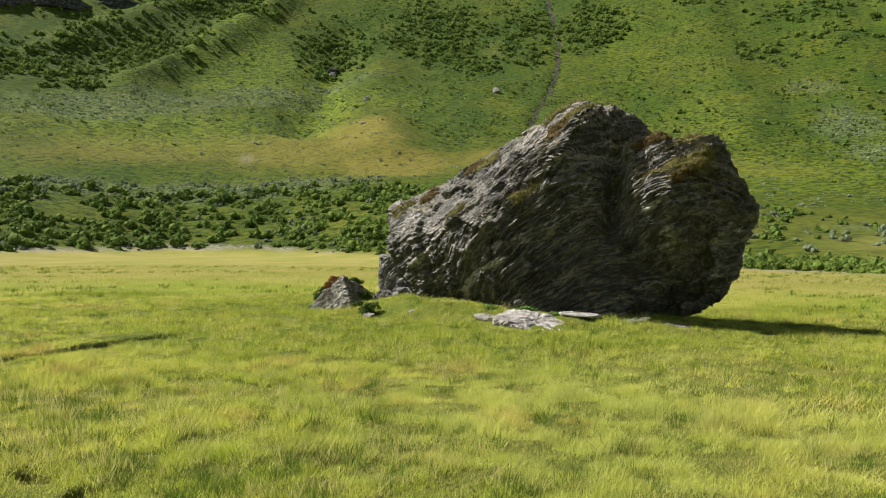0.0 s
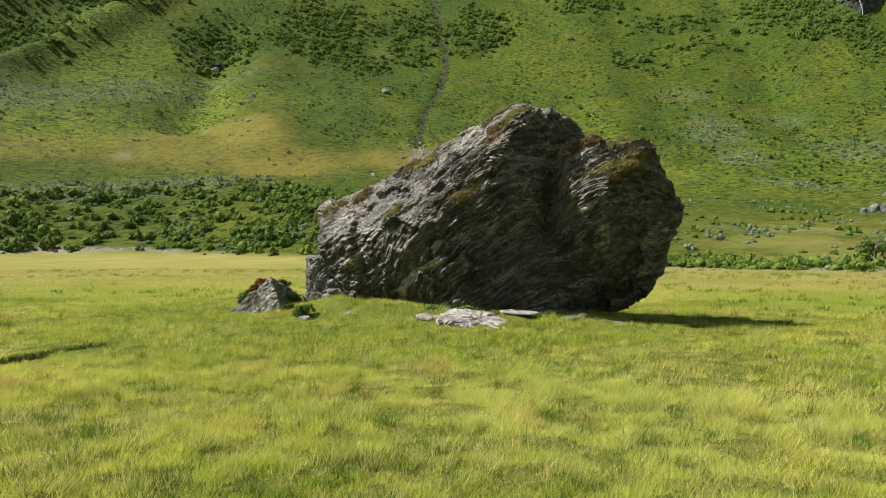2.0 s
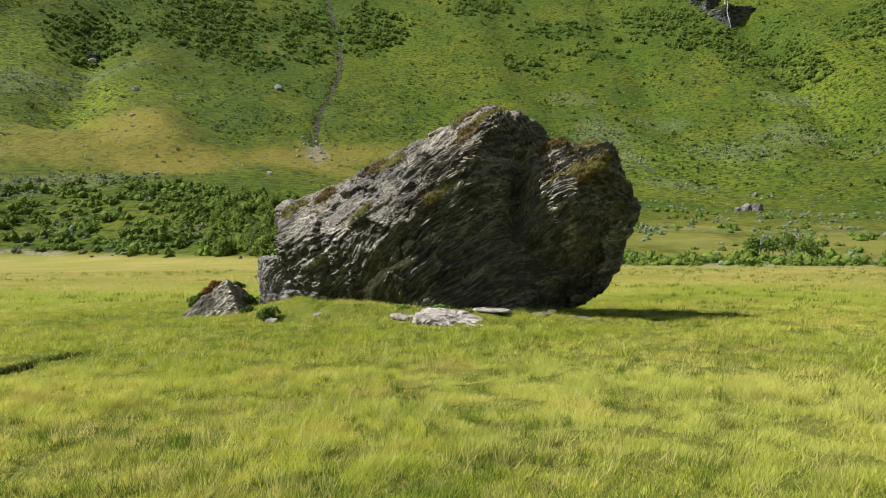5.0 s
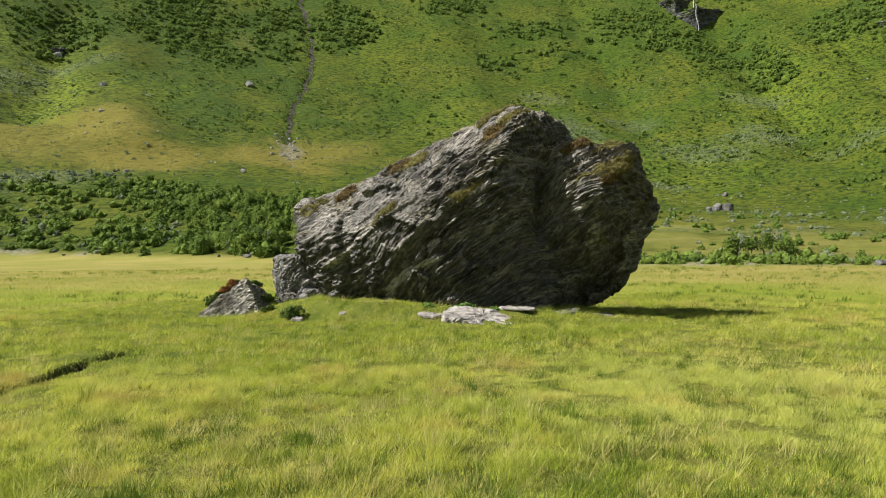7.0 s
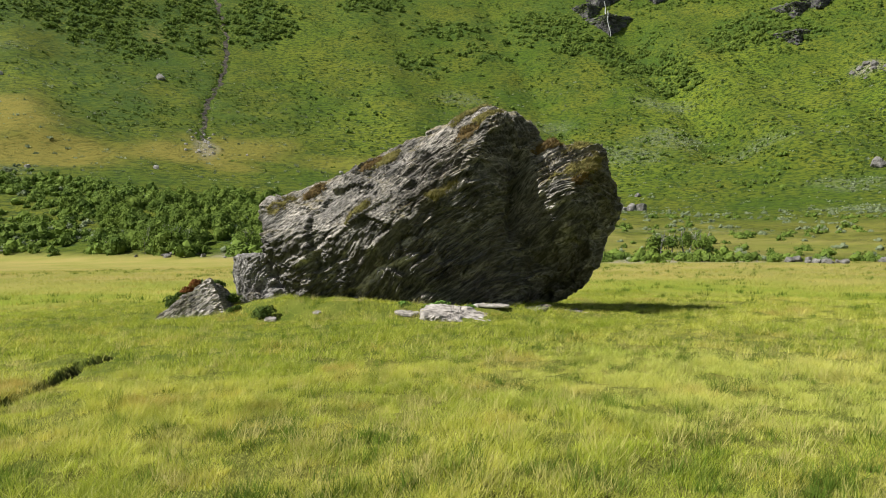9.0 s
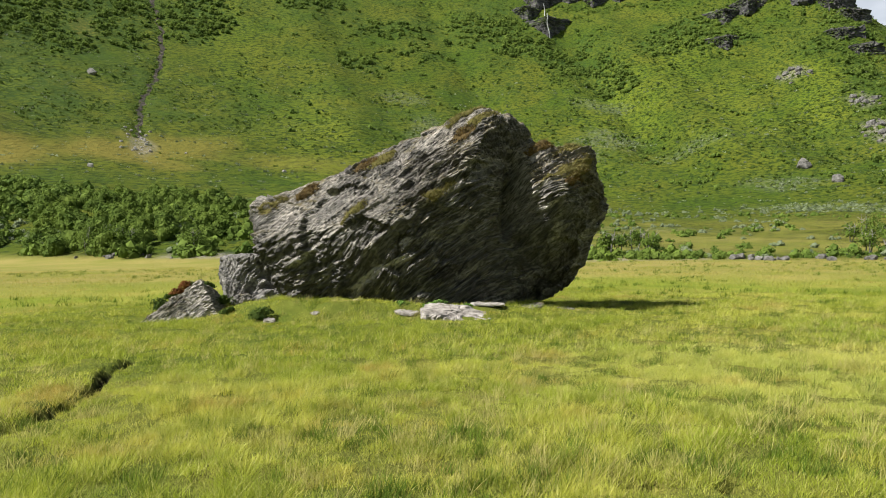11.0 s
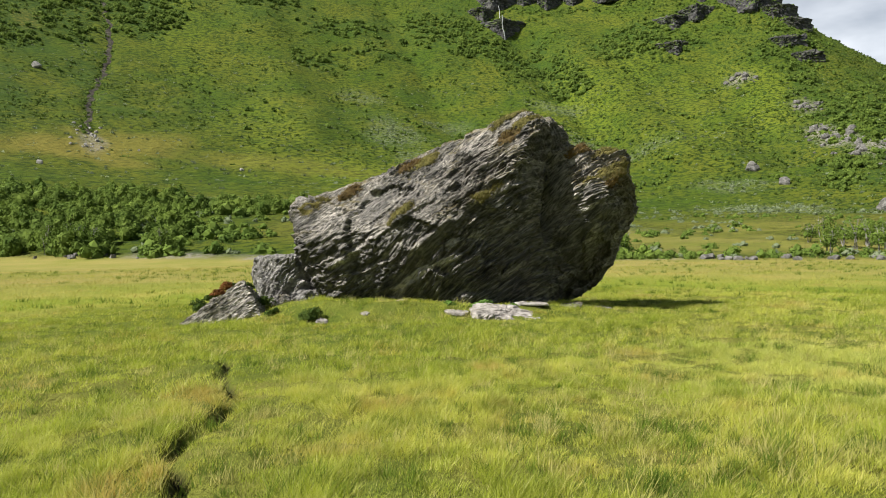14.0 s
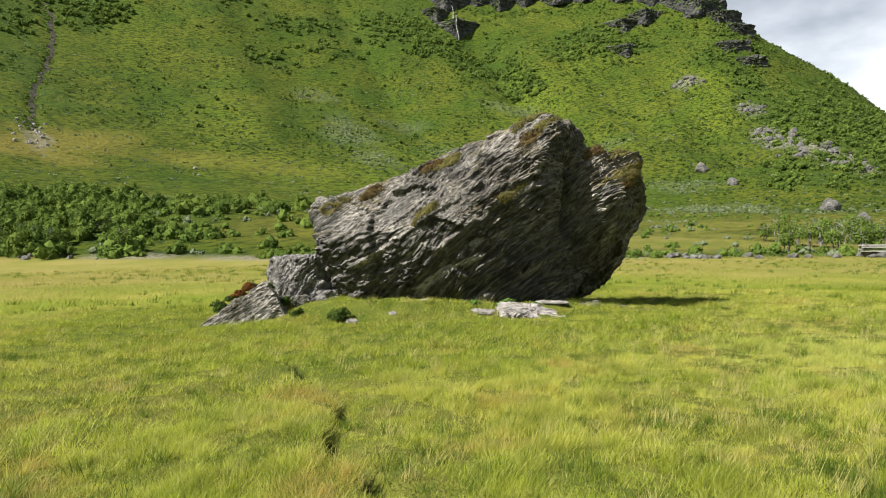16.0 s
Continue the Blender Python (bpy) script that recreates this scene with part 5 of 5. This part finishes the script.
def gully():
    """The narrow stony stream bed down the slope: a raised strip, its dark colour standing for the cut's shade."""
    pts, n = [], 160
    for k in range(n):
        t = k / (n - 1) * (len(STREAM) - 1)
        i = min(int(t), len(STREAM) - 2)
        az, r = (STREAM[i][j] + (STREAM[i + 1][j] - STREAM[i][j]) * (t - i) for j in (0, 1))
        az += 0.10 * math.sin(k * 0.45) + 0.06 * math.sin(k * 1.1 + 1)
        pts.append((az, r))
    wide = 0.8 + 1.1 * vnoise(np.stack([np.arange(n) * 0.21, np.zeros(n), np.zeros(n)], 1), 91)
    v = []
    for (az, r), w in zip(pts, wide):
        for off, lift in ((-1.0, 0.1), (-0.45, 0.35), (0.3, 0.3), (1.0, 0.1)):
            x, y = polar(az, r)
            x = x + off * w
            v.append((x, y, float(height(np.array([x]), np.array([y]))[0]) + lift))
    f = [(4 * k + j, 4 * k + j + 1, 4 * k + 5 + j, 4 * k + 4 + j) for k in range(n - 1) for j in range(3)]
    ob = new("gully", mesh_of("gully", v, f, BED))
    tagged(ob, "narrow dark stony stream gully down the slope", "gully", kind="structure")
    k = g.integers(0, n, 420)
    az = np.array([pts[i][0] for i in k]) + g.choice([-0.32, -0.25, -0.2, 0.3], 420) + g.normal(size=420) * 0.05
    x, y = polar(az, np.array([pts[i][1] for i in k]))
    s = g.uniform(0.7, 1.6, 420)
    stuff("gully_scrub", scatter(HEATH, g.integers(0, 5, 420), x, y, height(x, y) - 0.1, s, g.uniform(0, 6.28, 420)), LEAF_DARK, "dark scrub along the banks of the gully", "shrubs")


gully()


def crag(az, r, wide, tall, seed):
    """A dark cliff step in the slope: an upright broken face of stacked ledges, its back in the hill."""
    h = np.random.default_rng(seed)
    x, y = polar(az, r)
    deep = tall / 0.42
    mid = np.array([0, -0.5 * deep, -0.35 * tall])
    feet = plane_feet(mid, [((0, 0, 0.4), (h.normal() * 0.08, -0.14, 1)), ((0, -deep, 0), (0.1 * h.normal(), -1, 0.14)), ((0.55 * wide, -deep, 0), (0.55, -1, 0.1)), ((-0.55 * wide, -deep, 0), (-0.6, -1, 0.1)),
                            ((wide, -0.3 * deep, 0), (1, -0.9 + 0.2 * h.normal(), 0.1)), ((-wide, -0.3 * deep, 0), (-1, -0.9 + 0.2 * h.normal(), 0.1)), ((0, 3, 0), (0, 1, 0)), ((0, 0, -1.3 * tall - 3), (0, 0, -1))])
    dirs, quads = cube_sphere(22)
    p, nrm = surface([Body(mid, feet, 0.25)], mid, dirs, 3.0 * max(wide, deep))
    fold = np.array([h.normal() * 0.12, 0.1, 1.0])
    fold /= np.linalg.norm(fold)
    along = np.cross((0, 1, 0), fold)
    p = p + nrm * layered(p + 53.0 * seed, nrm, fold, along, np.cross(fold, along), 3.4, seed, 1.9, 26)[:, None]
    nn = normals_of(p, quads)
    me = mesh_of("crag", p, quads if (nn * (p - mid)).sum() > 0 else quads[:, ::-1], FAR_ROCK)
    ob = new("crag", me)
    ob.matrix_world = Matrix.Translation((x, y, float(height(np.array([x]), np.array([y]))[0]))) @ Matrix.Rotation(radians(-az), 4, "Z")
    tagged(ob, "dark layered cliff face on the mountainside", "cliff", "crags")
    c, s = math.cos(radians(-az)), math.sin(radians(-az))
    CLIFF_POINTS.append(np.stack([p[:, 0] * c - p[:, 1] * s, p[:, 0] * s + p[:, 1] * c, p[:, 2]], 1) + np.array(ob.matrix_world.translation))


CRAGS = [(-31, 508, 22, 5.5), (-27.0, 512, 20, 6), (-23.0, 520, 16, 4.5), (-19.5, 530, 12, 4), (-14.7, 544, 14, 3), (-7.3, 458, 5, 3), (38.9, 562, 8, 10), (40.5, 546, 10, 15), (40.1, 588, 13, 17), (42.4, 590, 9, 9),
         (44.2, 590, 9, 10), (46.3, 594, 9, 9), (48.8, 590, 13, 8), (51.0, 588, 13, 9), (53.5, 582, 13, 9), (53.7, 536, 8, 9), (55.3, 546, 10, 9), (56.0, 574, 12, 10), (58.0, 564, 12, 12), (59.3, 553, 12, 10),
         (60.6, 540, 9, 8), (61.7, 528, 7, 5), (53.6, 502, 8, 6), (61.2, 498, 8, 5), (62.4, 486, 8, 3.5), (0.5, 566, 9, 2.5)]
CLIFF_POINTS = []
for k, (az, r, wide, tall) in enumerate(CRAGS):
    crag(az, r, wide, tall, 200 + k)
pick = g.integers(0, len(CRAGS), 600)
az = np.array([CRAGS[k][0] + g.normal() * np.degrees(1.1 * CRAGS[k][2] / CRAGS[k][1]) for k in pick])
rr = np.array([CRAGS[k][1] - g.choice([0.2, 2.6, 3.0]) * CRAGS[k][3] + g.normal() * 3 for k in pick])
x, y = polar(az, rr)
stuff("crag_scrub", scatter(WOOD, g.integers(0, 5, 600), x, y, height(x, y) - 0.2, g.uniform(1.2, 3.2, 600), g.uniform(0, 6.28, 600)), LEAF_DARK, "dark birch scrub round the foot and top of cliffs", "shrubs")


def waterfall():
    """A thin fall that follows the front of the cliffs behind it, and the slope below them."""
    cliff = np.concatenate(CLIFF_POINTS)
    c_az, c_r = np.degrees(np.arctan2(cliff[:, 0] - CX, cliff[:, 1] - CY)), np.hypot(cliff[:, 0] - CX, cliff[:, 1] - CY)
    rows, pts, last = range(23), [], 590.0
    for k in rows:
        az, z = 40.25 + 0.02 * k + 0.05 * math.sin(k * 0.7), 188.0 - 1.75 * k
        r = np.arange(480.0, 600.0, 0.5)
        gx, gy = polar(np.full(len(r), az), r)
        slope = r[np.argmin(np.abs(height(gx, gy) + 0.3 - z))]
        face = c_r[(np.abs(c_az - az) < 0.2) & (np.abs(cliff[:, 2] - z) < 1.6)]
        last = min(last, slope, face.min() if len(face) else slope)
        x, y = polar(az, last - 0.5)
        w = 0.12 + 0.16 * math.sin(k * 1.9) ** 2
        pts += [(x - w, y, z), (x + w, y, z), (x + w, y - 0.4, z + 0.1), (x - w, y - 0.4, z + 0.1)]
    faces = [(4 * k + a, 4 * k + b, 4 * k + 4 + b, 4 * k + 4 + a) for k in range(len(rows) - 1) for a, b in ((0, 1), (1, 2), (2, 3), (3, 0))]
    ob = new("waterfall", mesh_of("waterfall", pts, faces, FALLS))
    tagged(ob, "thin white waterfall down a dark cliff", "waterfall")


waterfall()


def plank_pile():
    """Old grey planks stacked on stones at the edge of the flat."""
    x, y = polar(68.0, 99)
    z = float(height(np.array([x]), np.array([y]))[0])
    pile = thing("plank_pile", "weathered grey planks stacked on pale stones", "plank pile", (float(x), float(y), z))
    for k in range(4):
        bm = bmesh.new()
        bmesh.ops.create_cube(bm, size=1, matrix=Matrix.Translation((0.3 * (k % 2), -0.25 + 0.5 * (k % 2), 0.75 + 0.26 * k)) @ Matrix.Rotation(radians(-68 + 4 * k), 4, "Z") @ Matrix.Diagonal((5.5, 0.6, 0.16, 1)))
        bmesh.ops.bevel(bm, geom=bm.edges[:], offset=0.03, segments=1, affect="EDGES")
        me = bpy.data.meshes.new("plank")
        bm.to_mesh(me)
        bm.free()
        me.materials.append(TIMBER)
        part("plank", me, pile)
    for k in range(3):
        st = part("stone", STONES[k], pile, "pale rounded stone")
        st.location, st.scale = (-0.3 + 0.25 * k, -1.8 + 1.8 * k, 0.2), (1.0, 1.0, 0.8)


plank_pile()
